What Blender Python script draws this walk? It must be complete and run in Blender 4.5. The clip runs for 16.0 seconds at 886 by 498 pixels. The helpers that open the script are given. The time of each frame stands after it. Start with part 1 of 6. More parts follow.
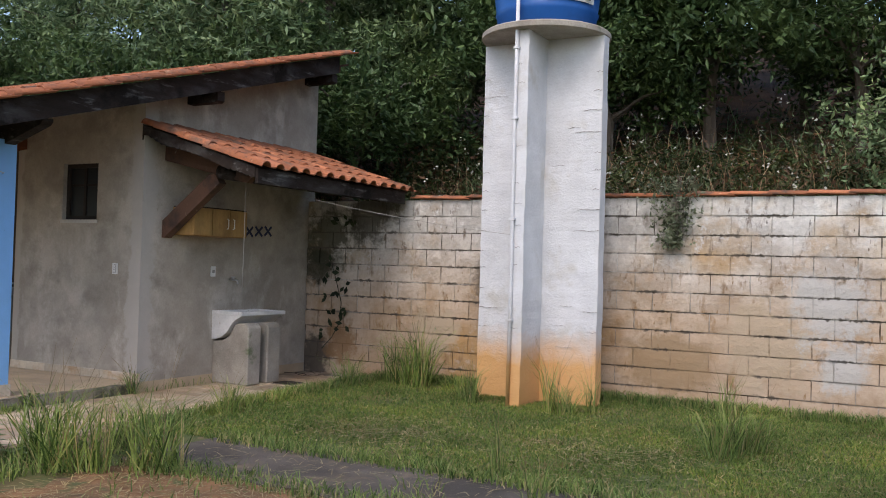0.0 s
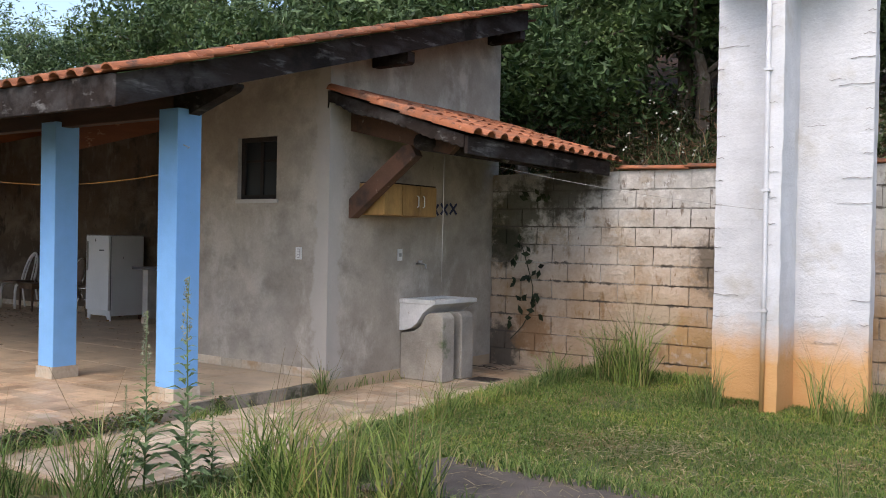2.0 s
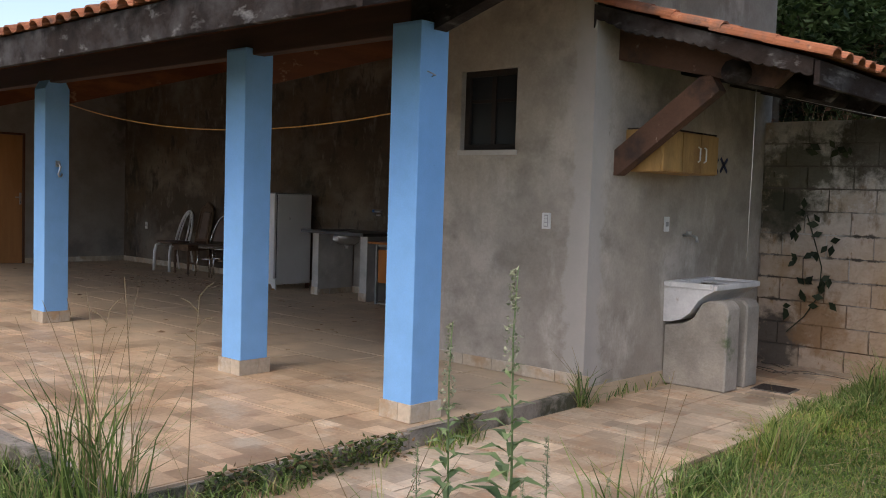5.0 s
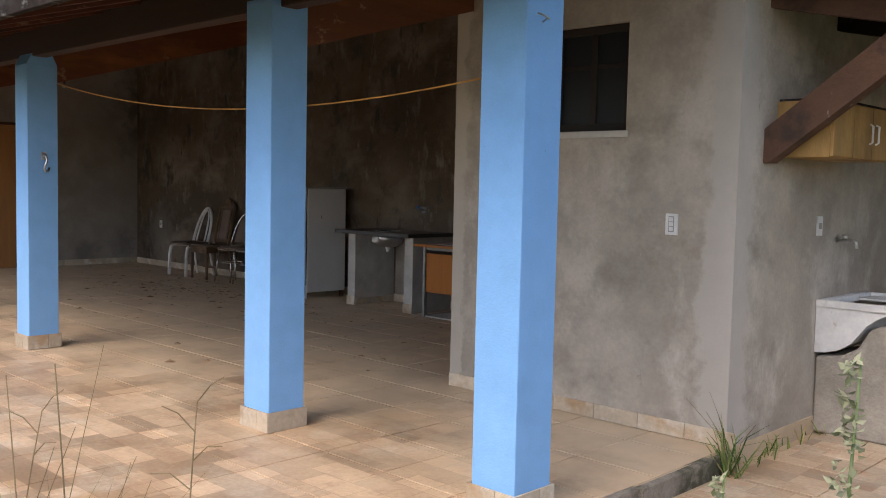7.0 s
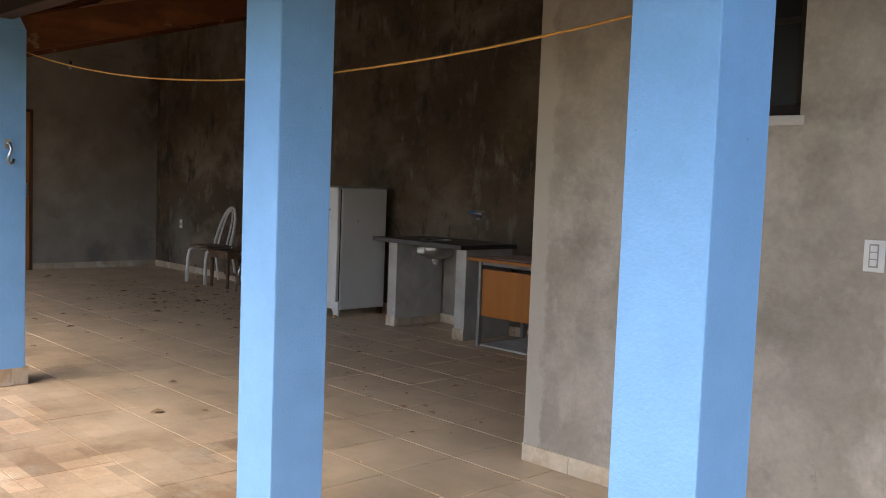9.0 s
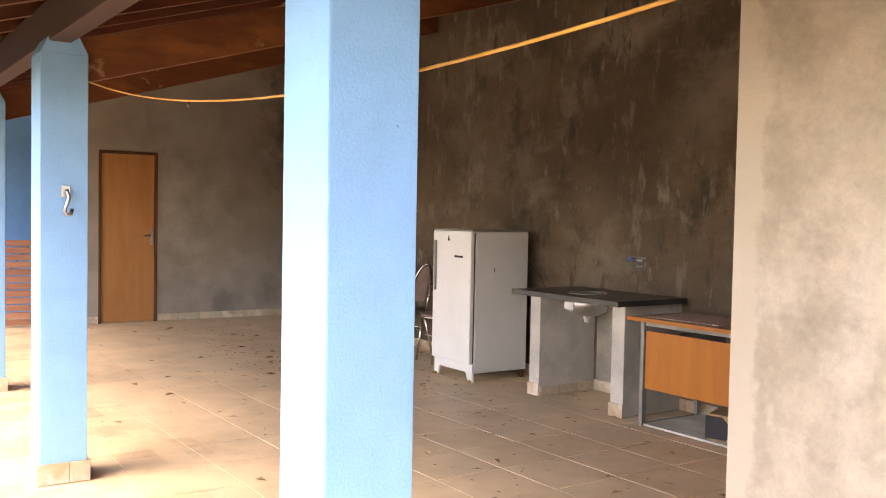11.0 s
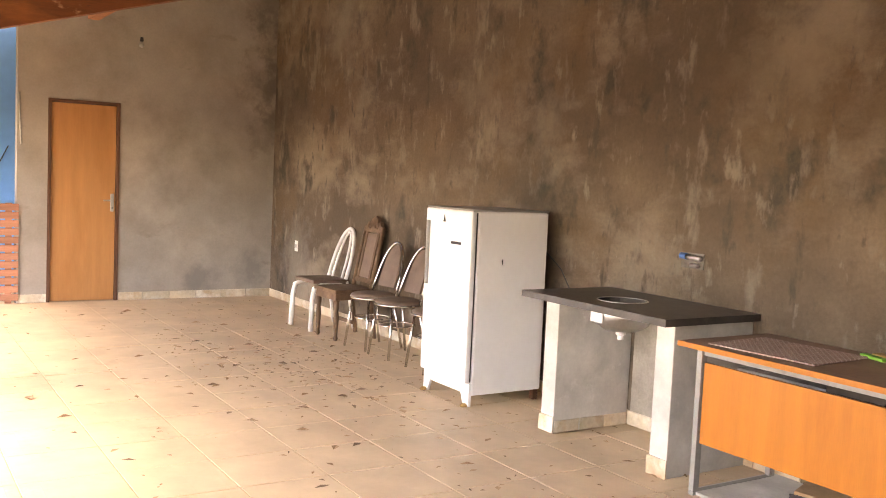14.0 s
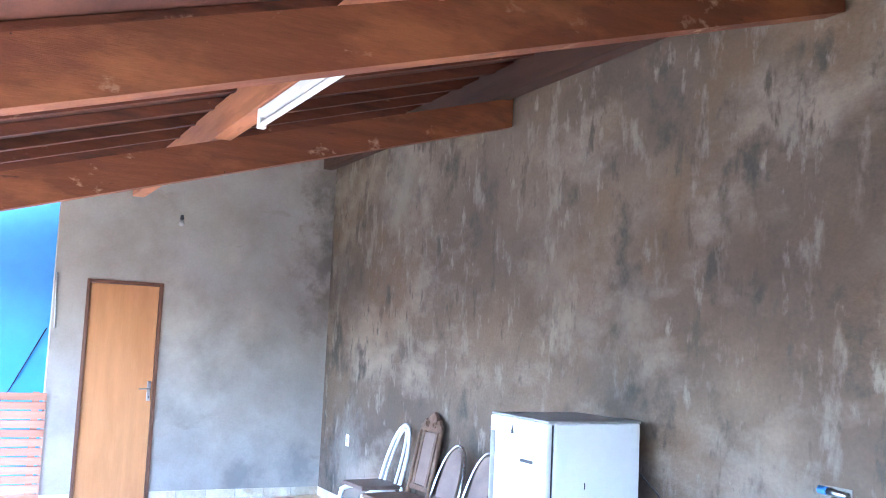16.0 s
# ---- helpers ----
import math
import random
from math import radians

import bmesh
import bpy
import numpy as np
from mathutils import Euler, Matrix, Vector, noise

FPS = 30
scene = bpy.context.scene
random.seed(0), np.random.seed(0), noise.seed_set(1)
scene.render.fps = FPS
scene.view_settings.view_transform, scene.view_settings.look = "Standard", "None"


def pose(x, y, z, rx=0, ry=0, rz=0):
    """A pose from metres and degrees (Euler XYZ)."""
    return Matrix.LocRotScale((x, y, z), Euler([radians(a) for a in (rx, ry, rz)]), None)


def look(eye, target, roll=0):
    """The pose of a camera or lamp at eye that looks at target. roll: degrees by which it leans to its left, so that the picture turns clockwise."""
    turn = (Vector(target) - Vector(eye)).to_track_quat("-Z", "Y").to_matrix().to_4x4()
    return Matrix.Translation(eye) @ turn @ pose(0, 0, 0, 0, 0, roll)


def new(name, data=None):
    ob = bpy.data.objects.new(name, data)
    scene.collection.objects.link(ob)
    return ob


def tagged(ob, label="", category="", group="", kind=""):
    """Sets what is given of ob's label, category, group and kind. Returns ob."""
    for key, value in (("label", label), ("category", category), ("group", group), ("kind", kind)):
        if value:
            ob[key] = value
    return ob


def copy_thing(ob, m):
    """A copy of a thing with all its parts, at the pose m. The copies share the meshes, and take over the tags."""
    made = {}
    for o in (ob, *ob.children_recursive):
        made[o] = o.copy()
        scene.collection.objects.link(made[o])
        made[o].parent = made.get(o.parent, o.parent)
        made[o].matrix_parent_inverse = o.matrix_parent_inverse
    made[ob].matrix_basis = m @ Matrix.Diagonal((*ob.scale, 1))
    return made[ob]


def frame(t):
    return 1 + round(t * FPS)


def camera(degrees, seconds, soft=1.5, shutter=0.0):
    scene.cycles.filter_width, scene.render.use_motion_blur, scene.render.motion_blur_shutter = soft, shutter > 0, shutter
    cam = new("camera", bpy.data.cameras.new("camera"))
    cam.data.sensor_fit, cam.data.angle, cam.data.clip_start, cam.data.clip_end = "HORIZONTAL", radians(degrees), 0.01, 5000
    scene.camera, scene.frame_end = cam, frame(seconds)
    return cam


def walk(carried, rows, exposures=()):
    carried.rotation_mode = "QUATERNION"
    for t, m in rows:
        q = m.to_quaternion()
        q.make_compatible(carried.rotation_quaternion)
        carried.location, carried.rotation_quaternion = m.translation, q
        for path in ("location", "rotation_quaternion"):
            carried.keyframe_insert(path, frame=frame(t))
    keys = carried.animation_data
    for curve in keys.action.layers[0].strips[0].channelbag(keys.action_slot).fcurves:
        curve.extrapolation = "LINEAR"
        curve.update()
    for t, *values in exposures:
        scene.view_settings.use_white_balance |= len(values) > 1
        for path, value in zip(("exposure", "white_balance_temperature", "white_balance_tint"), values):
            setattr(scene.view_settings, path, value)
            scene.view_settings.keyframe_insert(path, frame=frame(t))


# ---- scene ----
cam = camera(51.3, 16.0, soft=1.0)
PATH = [
    (0, (0.016, -0.117, 1.267), (-0.958, 1.629, 1.308), 1.7),
    (0.5, (-0.384, -0.044, 1.206), (-1.389, 1.685, 1.182), 1.6),
    (1, (-0.778, 0.119, 1.192), (-1.832, 1.818, 1.135), 1.2),
    (1.5, (-1.161, 0.304, 1.255), (-2.275, 1.965, 1.211), 1.0),
    (2, (-1.556, 0.396, 1.307), (-2.718, 2.023, 1.288), 1.1),
    (2.5, (-1.901, 0.515, 1.299), (-3.092, 2.122, 1.282), 1.2),
    (3, (-2.24, 0.707, 1.323), (-3.47, 2.283, 1.292), 1.5),
    (3.5, (-2.63, 0.82, 1.308), (-3.903, 2.361, 1.258), 1.6),
    (4, (-2.982, 0.97, 1.291), (-4.283, 2.488, 1.229), 1.8),
    (4.5, (-3.338, 1.137, 1.309), (-4.666, 2.629, 1.222), 1.8),
    (4.7, (-3.502, 1.184, 1.308), (-4.843, 2.664, 1.208), 1.9),
    (7, (-5.12, 2.215, 1.337), (-6.507, 3.65, 1.201), 1.3),
    (7.5, (-5.483, 2.379, 1.33), (-6.88, 3.803, 1.194), 1.4),
    (8, (-5.795, 2.609, 1.3), (-7.208, 4.018, 1.163), 1.4),
    (8.2, (-5.904, 2.753, 1.309), (-7.322, 4.157, 1.172), 1.6),
    (10.3, (-7.078, 3.834, 1.415), (-8.636, 5.084, 1.296), 1.8),
    (10.5, (-7.16, 3.923, 1.393), (-8.745, 5.139, 1.288), 1.6),
    (11, (-7.35, 4.152, 1.424), (-9.003, 5.277, 1.347), 1.1),
    (11.5, (-7.601, 4.305, 1.431), (-9.304, 5.352, 1.358), 0.7),
    (12, (-7.906, 4.459, 1.507), (-9.612, 5.499, 1.418), 0.9),
    (12.5, (-8.074, 4.716, 1.492), (-9.769, 5.771, 1.372), 1.5),
    (13, (-8.264, 4.946, 1.503), (-9.933, 6.038, 1.354), 2.0),
    (13.5, (-8.519, 5.168, 1.489), (-10.183, 6.265, 1.325), 2.6),
    (14, (-8.703, 5.409, 1.482), (-10.392, 6.468, 1.328), 2.6),
    (14.5, (-8.907, 5.621, 1.517), (-10.63, 6.635, 1.437), 2.6),
    (15, (-9.155, 5.731, 1.595), (-10.908, 6.694, 1.641), 2.2),
    (15.5, (-9.371, 5.823, 1.678), (-11.146, 6.729, 1.85), 2.2),
    (16, (-9.549, 5.944, 1.678), (-11.317, 6.857, 1.876), 2.7),
]
walk(cam, [(t, look(eye, target, roll)) for t, eye, target, roll in PATH], exposures=[(0, 0.76, 6750, 14), (1.0, 1.05, 6850, 14), (2.0, 1.05, 6750, 14), (4.7, 0.76, 6850, 15), (7.0, 1.14, 7000, 15), (8.2, 1.1, 6800, 13), (10.5, 2.8, 8300, 19), (12.0, 3.6, 8900, 28), (12.5, 3.65, 8900, 28), (13.0, 3.44, 9200, 29), (13.5, 3.3, 9800, 29), (14.0, 4.25, 9200, 24), (14.5, 4.85, 8000, 23), (15.0, 5.05, 6500, 20), (15.5, 5.25, 5300, 16), (16.0, 5.3, 4600, 10)])

SKY_TURN, SKY_UP = 172.0, 50.0      # where the brightest part of the cloudy sky stands
world = bpy.data.worlds.new("sky")
scene.world = world
world.use_nodes = True
_wn = world.node_tree
_sky = _wn.nodes.new("ShaderNodeTexSky")
_sky.sky_type, _sky.sun_disc = "NISHITA", False
_sky.sun_elevation, _sky.sun_rotation = radians(SKY_UP), radians(SKY_TURN)
_sky.air_density, _sky.dust_density = 1.0, 1.6
_wn.links.new(_sky.outputs[0], _wn.nodes["Background"].inputs[0])
_wn.nodes["Background"].inputs[1].default_value = 0.15
_sun = bpy.data.lights.new("sun", "SUN")
_sun.energy, _sun.angle, _sun.color = 0.9, radians(40), (1.0, 0.96, 0.90)
sun = new("sun", _sun)
sun.matrix_world = look((0, 0, 0), (-math.sin(radians(SKY_TURN)) * math.cos(radians(SKY_UP)), -math.cos(radians(SKY_TURN)) * math.cos(radians(SKY_UP)), -math.sin(radians(SKY_UP))))


# ---------------------------------------------------------------- materials
def ramp(nt, fac, stops):
    r = nt.nodes.new("ShaderNodeValToRGB")
    e = r.color_ramp.elements
    while len(e) < len(stops):
        e.new(0.5)
    for k, (p, c) in zip(e, stops):
        k.position, k.color = p, (*c, 1) if len(c) == 3 else c
    nt.links.new(fac, r.inputs[0])
    return r.outputs[0]


def noise_tex(nt, vec, scale, detail=5, rough=0.6, stretch=None):
    if stretch:
        m = nt.nodes.new("ShaderNodeMapping")
        m.inputs["Scale"].default_value = stretch
        nt.links.new(vec, m.inputs[0])
        vec = m.outputs[0]
    n = nt.nodes.new("ShaderNodeTexNoise")
    n.inputs["Scale"].default_value, n.inputs["Detail"].default_value, n.inputs["Roughness"].default_value = scale, detail, rough
    nt.links.new(vec, n.inputs["Vector"])
    return n.outputs["Fac"]


def mix(nt, fac, a, b, mode="MIX"):
    m = nt.nodes.new("ShaderNodeMix")
    m.data_type, m.blend_type = "RGBA", mode
    for sock, v in ((m.inputs[0], fac), (m.inputs[6], a), (m.inputs[7], b)):
        if isinstance(v, (int, float)):
            sock.default_value = v
        elif isinstance(v, tuple):
            sock.default_value = (*v, 1)
        else:
            nt.links.new(v, sock)
    return m.outputs[2]


def maths(nt, op, a, b=0.0, clamp=False):
    m = nt.nodes.new("ShaderNodeMath")
    m.operation, m.use_clamp = op, clamp
    for sock, v in zip(m.inputs, (a, b)):
        if isinstance(v, (int, float)):
            sock.default_value = v
        else:
            nt.links.new(v, sock)
    return m.outputs[0]


def material(name, base, rough=0.8, metal=0.0, spots=(), bump=0.25, grain=60.0, vary=0.0, grain_mix=0.13, stretch=None, bump_dist=0.01, spec=0.4, island=False, even=1.0):
    """spots: rows of (colour, scale, threshold, softness, stretch): patches of another colour."""
    ma = bpy.data.materials.new(name)
    ma.use_nodes = True
    nt = ma.node_tree
    bs = nt.nodes["Principled BSDF"]
    pos = nt.nodes.new("ShaderNodeNewGeometry")
    vec = pos.outputs["Position"]
    fine = noise_tex(nt, vec, grain, 4, 0.65, stretch)
    dark, light = tuple(c * (1 - 0.28 * even) for c in base), tuple(min(1, c * (1 + 0.22 * even)) for c in base)
    col = ramp(nt, noise_tex(nt, vec, grain * 0.06, 5, 0.6, stretch), [(0.3, dark), (0.55, base), (0.75, light)])
    for k, (c, sc, th, so, st) in enumerate(spots):
        off = nt.nodes.new("ShaderNodeVectorMath")
        off.operation = "ADD"
        off.inputs[1].default_value = (3.7 * k + 1.3, 5.1 * k, 2.9 * k)
        nt.links.new(vec, off.inputs[0])
        f = ramp(nt, noise_tex(nt, off.outputs[0], sc, 7, 0.62, st), [(max(0, th - so), (0, 0, 0)), (min(1, th + so), (1, 1, 1))])
        col = mix(nt, f, col, c)
    shade = ramp(nt, fine, [(0.3, (1 - grain_mix,) * 3), (0.7, (1 + grain_mix * 0.6,) * 3)])
    col = mix(nt, 1.0, col, shade, "MULTIPLY")
    if vary:
        if island:
            rnd = pos.outputs["Random Per Island"]
        else:
            rnd = nt.nodes.new("ShaderNodeObjectInfo").outputs["Random"]
        tint = ramp(nt, rnd, [(0.0, (1 - vary,) * 3), (0.5, (1.0, 1 - vary * 0.25, 1 - vary * 0.5)), (1.0, (1 + vary,) * 3)])
        col = mix(nt, 1.0, col, tint, "MULTIPLY")
    nt.links.new(col, bs.inputs["Base Color"])
    bs.inputs["Roughness"].default_value, bs.inputs["Metallic"].default_value = rough, metal
    bs.inputs["Specular IOR Level"].default_value = spec
    if bump:
        b = nt.nodes.new("ShaderNodeBump")
        b.inputs["Strength"].default_value, b.inputs["Distance"].default_value = bump, bump_dist
        nt.links.new(fine, b.inputs["Height"])
        nt.links.new(b.outputs[0], bs.inputs["Normal"])
    return ma


def mud_line(ma, height, colour, soft=0.12, strength=0.85):
    """A splash of dried mud with a ragged upper edge on the foot of a painted thing."""
    nt = ma.node_tree
    bs = nt.nodes["Principled BSDF"]
    old = bs.inputs["Base Color"].links[0].from_socket
    geo = nt.nodes.new("ShaderNodeNewGeometry")
    sep = nt.nodes.new("ShaderNodeSeparateXYZ")
    nt.links.new(geo.outputs["Position"], sep.inputs[0])
    wob = maths(nt, "MULTIPLY", noise_tex(nt, geo.outputs["Position"], 5, 6, 0.65), 0.35)
    h = maths(nt, "SUBTRACT", maths(nt, "ADD", sep.outputs[2], wob), height)
    f = ramp(nt, maths(nt, "DIVIDE", h, soft), [(0.0, (1, 1, 1)), (1.0, (0, 0, 0))])
    nt.links.new(mix(nt, maths(nt, "MULTIPLY", f, strength), old, colour), bs.inputs["Base Color"])
    return ma


V = (2.2, 2.2, 0.35)      # streaks that run down a wall
m_plaster = material("grey_plaster", (0.468, 0.414, 0.342), 0.95, spots=[((0.33, 0.285, 0.23), 0.9, 0.55, 0.10, None), ((0.53, 0.48, 0.41), 1.4, 0.60, 0.06, (1.4, 1.4, 0.8)), ((0.27, 0.235, 0.19), 2.2, 0.62, 0.10, (1.0, 1.0, 1.3)), ((0.20, 0.175, 0.145), 6.0, 0.73, 0.04, (1.2, 1.2, 0.7)), ((0.55, 0.50, 0.43), 9.0, 0.74, 0.03, (1.3, 1.3, 0.8))], grain=45, bump=0.2, grain_mix=0.09)
W = (1.15, 1.15, 0.85)      # cloudy patches a little taller than wide
# stained plaster; its base is also lowered to paint in the porch roof's shade
m_inner = material("stained_shaded_inner_plaster", (0.155, 0.114, 0.078), 0.95, spots=[((0.085, 0.062, 0.044), 0.55, 0.50, 0.10, (1.0, 1.0, 1.3)), ((0.215, 0.170, 0.128), 0.9, 0.56, 0.07, (0.8, 0.8, 1.5)), ((0.125, 0.082, 0.046), 0.8, 0.60, 0.08, None), ((0.062, 0.050, 0.038), 1.9, 0.60, 0.05, W), ((0.19, 0.155, 0.12), 3.2, 0.62, 0.05, (1.5, 1.5, 0.6)), ((0.075, 0.058, 0.043), 3.6, 0.63, 0.04, (1.7, 1.7, 0.55)), ((0.215, 0.18, 0.14), 6.0, 0.665, 0.06, (1.4, 1.4, 0.6)), ((0.08, 0.064, 0.049), 8.0, 0.67, 0.05, (1.3, 1.3, 0.7)), ((0.33, 0.30, 0.26), 17.0, 0.755, 0.02, (1.4, 1.4, 0.7))], grain=40, bump=0.5, grain_mix=0.12)
m_end = material("door_wall_plaster", (0.335, 0.295, 0.252), 0.95, spots=[((0.27, 0.235, 0.20), 0.6, 0.57, 0.14, None), ((0.375, 0.34, 0.30), 0.9, 0.58, 0.12, None), ((0.23, 0.195, 0.16), 1.6, 0.68, 0.06, (1.0, 1.0, 2.2))], grain=45, bump=0.15, grain_mix=0.06)
m_blue = material("sky_blue_paint", (0.22, 0.475, 0.82), 0.6, spots=[((0.225, 0.475, 0.815), 1.6, 0.60, 0.1, None), ((0.13, 0.31, 0.58), 11.0, 0.745, 0.015, (2.0, 2.0, 0.5)), ((0.42, 0.58, 0.78), 16.0, 0.77, 0.01, None), ((0.10, 0.25, 0.48), 38.0, 0.735, 0.012, None)], grain=110, bump=0.27, grain_mix=0.05, even=0.22)
m_deepblue = material("deep_blue_paint", (0.135, 0.36, 0.73), 0.65, spots=[((0.115, 0.32, 0.67), 1.2, 0.60, 0.1, None)], grain=110, bump=0.2, grain_mix=0.05, even=0.25)
m_white = mud_line(material("white_limewash", (0.66, 0.66, 0.67), 0.85, spots=[((0.55, 0.53, 0.50), 2.4, 0.63, 0.07, None), ((0.40, 0.37, 0.34), 7.0, 0.72, 0.02, (1.0, 1.0, 4.0))], grain=42, bump=0.5, grain_mix=0.05, bump_dist=0.015, even=0.5), 0.50, (0.64, 0.31, 0.06), 0.34)
_blk = [((0.45, 0.42, 0.38), 0.9, 0.55, 0.07, None), ((0.38, 0.30, 0.22), 1.5, 0.60, 0.07, None), ((0.70, 0.675, 0.63), 2.2, 0.53, 0.07, None), ((0.47, 0.32, 0.17), 0.7, 0.60, 0.08, None), ((0.22, 0.18, 0.15), 5.0, 0.63, 0.05, (1.6, 1.6, 0.6)), ((0.62, 0.60, 0.57), 12.0, 0.62, 0.05, None), ((0.12, 0.10, 0.08), 11.0, 0.66, 0.03, (1.8, 1.8, 0.5)), ((0.055, 0.06, 0.035), 2.2, 0.71, 0.03, (1.0, 1.0, 1.6))]
m_block = mud_line(material("worn_white_blocks", (0.57, 0.54, 0.50), 0.95, spots=_blk, grain=30, bump=0.4, vary=0.03, bump_dist=0.03), 0.95, (0.42, 0.235, 0.09), 1.0, 0.62)


def edge_band(ma, strips):
    """Paler mortar trowelled along the corners of a wall: rows of (x weight, y weight, offset, width, colour)."""
    nt = ma.node_tree
    bs = nt.nodes["Principled BSDF"]
    geo = nt.nodes.new("ShaderNodeNewGeometry")
    sep = nt.nodes.new("ShaderNodeSeparateXYZ")
    nt.links.new(geo.outputs["Position"], sep.inputs[0])
    for wx, wy, off, width, colour in strips:
        old = bs.inputs["Base Color"].links[0].from_socket
        d = maths(nt, "ADD", maths(nt, "ADD", maths(nt, "MULTIPLY", sep.outputs[0], wx), maths(nt, "MULTIPLY", sep.outputs[1], wy)), off)
        wob = maths(nt, "MULTIPLY", maths(nt, "SUBTRACT", noise_tex(nt, geo.outputs["Position"], 3.5, 7, 0.68), 0.5), width * 2.2)
        f = ramp(nt, maths(nt, "DIVIDE", maths(nt, "ADD", d, wob), width), [(0.75, (0.75, 0.75, 0.75)), (1.0, (0, 0, 0))])
        nt.links.new(mix(nt, f, old, colour), bs.inputs["Base Color"])
    return ma


edge_band(m_plaster, [(-1.0, 1.0, -7.34 - 6.68, 0.20, (0.47, 0.435, 0.385)), (1.0, 0.0, 9.345, 0.12, (0.49, 0.445, 0.375))])


def joint_shadow_stain(ma, height, start, colour):
    """Joint shadows and dark stains painted along a block wall's bed joints, broken into stretches."""
    nt = ma.node_tree
    bs = nt.nodes["Principled BSDF"]
    old = bs.inputs["Base Color"].links[0].from_socket
    geo = nt.nodes.new("ShaderNodeNewGeometry")
    sep = nt.nodes.new("ShaderNodeSeparateXYZ")
    nt.links.new(geo.outputs["Position"], sep.inputs[0])
    d = maths(nt, "PINGPONG", maths(nt, "SUBTRACT", sep.outputs[2], start), height / 2)
    wob = maths(nt, "MULTIPLY", maths(nt, "SUBTRACT", noise_tex(nt, geo.outputs["Position"], 14, 6, 0.7), 0.46), 0.10)
    line = ramp(nt, maths(nt, "MULTIPLY", maths(nt, "ADD", d, wob), 40.0), [(0.25, (1, 1, 1)), (0.75, (0, 0, 0))])
    run = ramp(nt, noise_tex(nt, geo.outputs["Position"], 1.7, 4, 0.55), [(0.45, (0, 0, 0)), (0.58, (0.9, 0.9, 0.9))])
    nt.links.new(mix(nt, mix(nt, 1.0, line, run, "MULTIPLY"), old, colour), bs.inputs["Base Color"])
    return ma


def ragged_patch(ma, centre, radius, colour, strength=0.85, soft=0.45):
    """A blotch of another colour with a ragged outline; mould and moss on the block wall."""
    nt = ma.node_tree
    bs = nt.nodes["Principled BSDF"]
    old = bs.inputs["Base Color"].links[0].from_socket
    geo = nt.nodes.new("ShaderNodeNewGeometry")
    dv = nt.nodes.new("ShaderNodeVectorMath")
    dv.operation = "DISTANCE"
    dv.inputs[1].default_value = centre
    nt.links.new(geo.outputs["Position"], dv.inputs[0])
    f = maths(nt, "ADD", maths(nt, "DIVIDE", dv.outputs["Value"], radius), maths(nt, "MULTIPLY", maths(nt, "SUBTRACT", noise_tex(nt, geo.outputs["Position"], 4.5, 7, 0.7), 0.5), 2.6))
    nt.links.new(mix(nt, ramp(nt, f, [(1.0 - soft, (strength,) * 3), (1.0, (0, 0, 0))]), old, colour), bs.inputs["Base Color"])
    return ma


for _c, _r, _k in (((-7.0, 9.45, 1.62), 0.55, (0.060, 0.058, 0.032)), ((-6.3, 9.45, 1.95), 0.45, (0.075, 0.066, 0.05)), ((-7.2, 9.45, 0.1), 0.4, (0.07, 0.06, 0.05)), ((-4.6, 9.45, 1.1), 0.35, (0.15, 0.12, 0.09)), ((-1.6, 9.45, 0.6), 0.55, (0.47, 0.365, 0.255)), ((0.4, 9.45, 1.0), 0.55, (0.46, 0.355, 0.25)), ((-2.6, 9.45, 0.35), 0.5, (0.33, 0.225, 0.13)), ((-5.4, 9.45, 0.5), 0.35, (0.46, 0.36, 0.255)), ((-1.05, 9.45, 1.0), 0.42, (0.50, 0.48, 0.45)), ((-0.95, 9.45, 0.45), 0.30, (0.50, 0.48, 0.45)), ((-7.15, 9.45, 1.25), 0.3, (0.05, 0.048, 0.03)), ((-6.75, 9.45, 0.28), 0.32, (0.30, 0.17, 0.08))):
    ragged_patch(m_block, _c, _r, _k)
m_joint = mud_line(material("smeared_wall_joints", (0.50, 0.47, 0.43), 0.95, spots=_blk[:4] + [((0.10, 0.085, 0.068), 2.0, 0.52, 0.06, None)] + _blk[6:], grain=45, bump=0.9, bump_dist=0.02), 0.8, (0.24, 0.14, 0.07), 0.9, 0.45)
for _c, _r, _k in (((-7.0, 9.45, 1.62), 0.55, (0.060, 0.058, 0.032)), ((-6.3, 9.45, 1.95), 0.45, (0.075, 0.066, 0.05)), ((-7.2, 9.45, 0.1), 0.4, (0.07, 0.06, 0.05)), ((-4.6, 9.45, 1.1), 0.35, (0.15, 0.12, 0.09)), ((-1.6, 9.45, 0.6), 0.55, (0.47, 0.365, 0.255)), ((0.4, 9.45, 1.0), 0.55, (0.46, 0.355, 0.25)), ((-2.6, 9.45, 0.35), 0.5, (0.33, 0.225, 0.13)), ((-5.4, 9.45, 0.5), 0.35, (0.46, 0.36, 0.255)), ((-1.05, 9.45, 1.0), 0.42, (0.50, 0.48, 0.45)), ((-0.95, 9.45, 0.45), 0.30, (0.50, 0.48, 0.45)), ((-7.15, 9.45, 1.25), 0.3, (0.05, 0.048, 0.03)), ((-6.75, 9.45, 0.28), 0.32, (0.30, 0.17, 0.08))):
    ragged_patch(m_joint, _c, _r, _k)
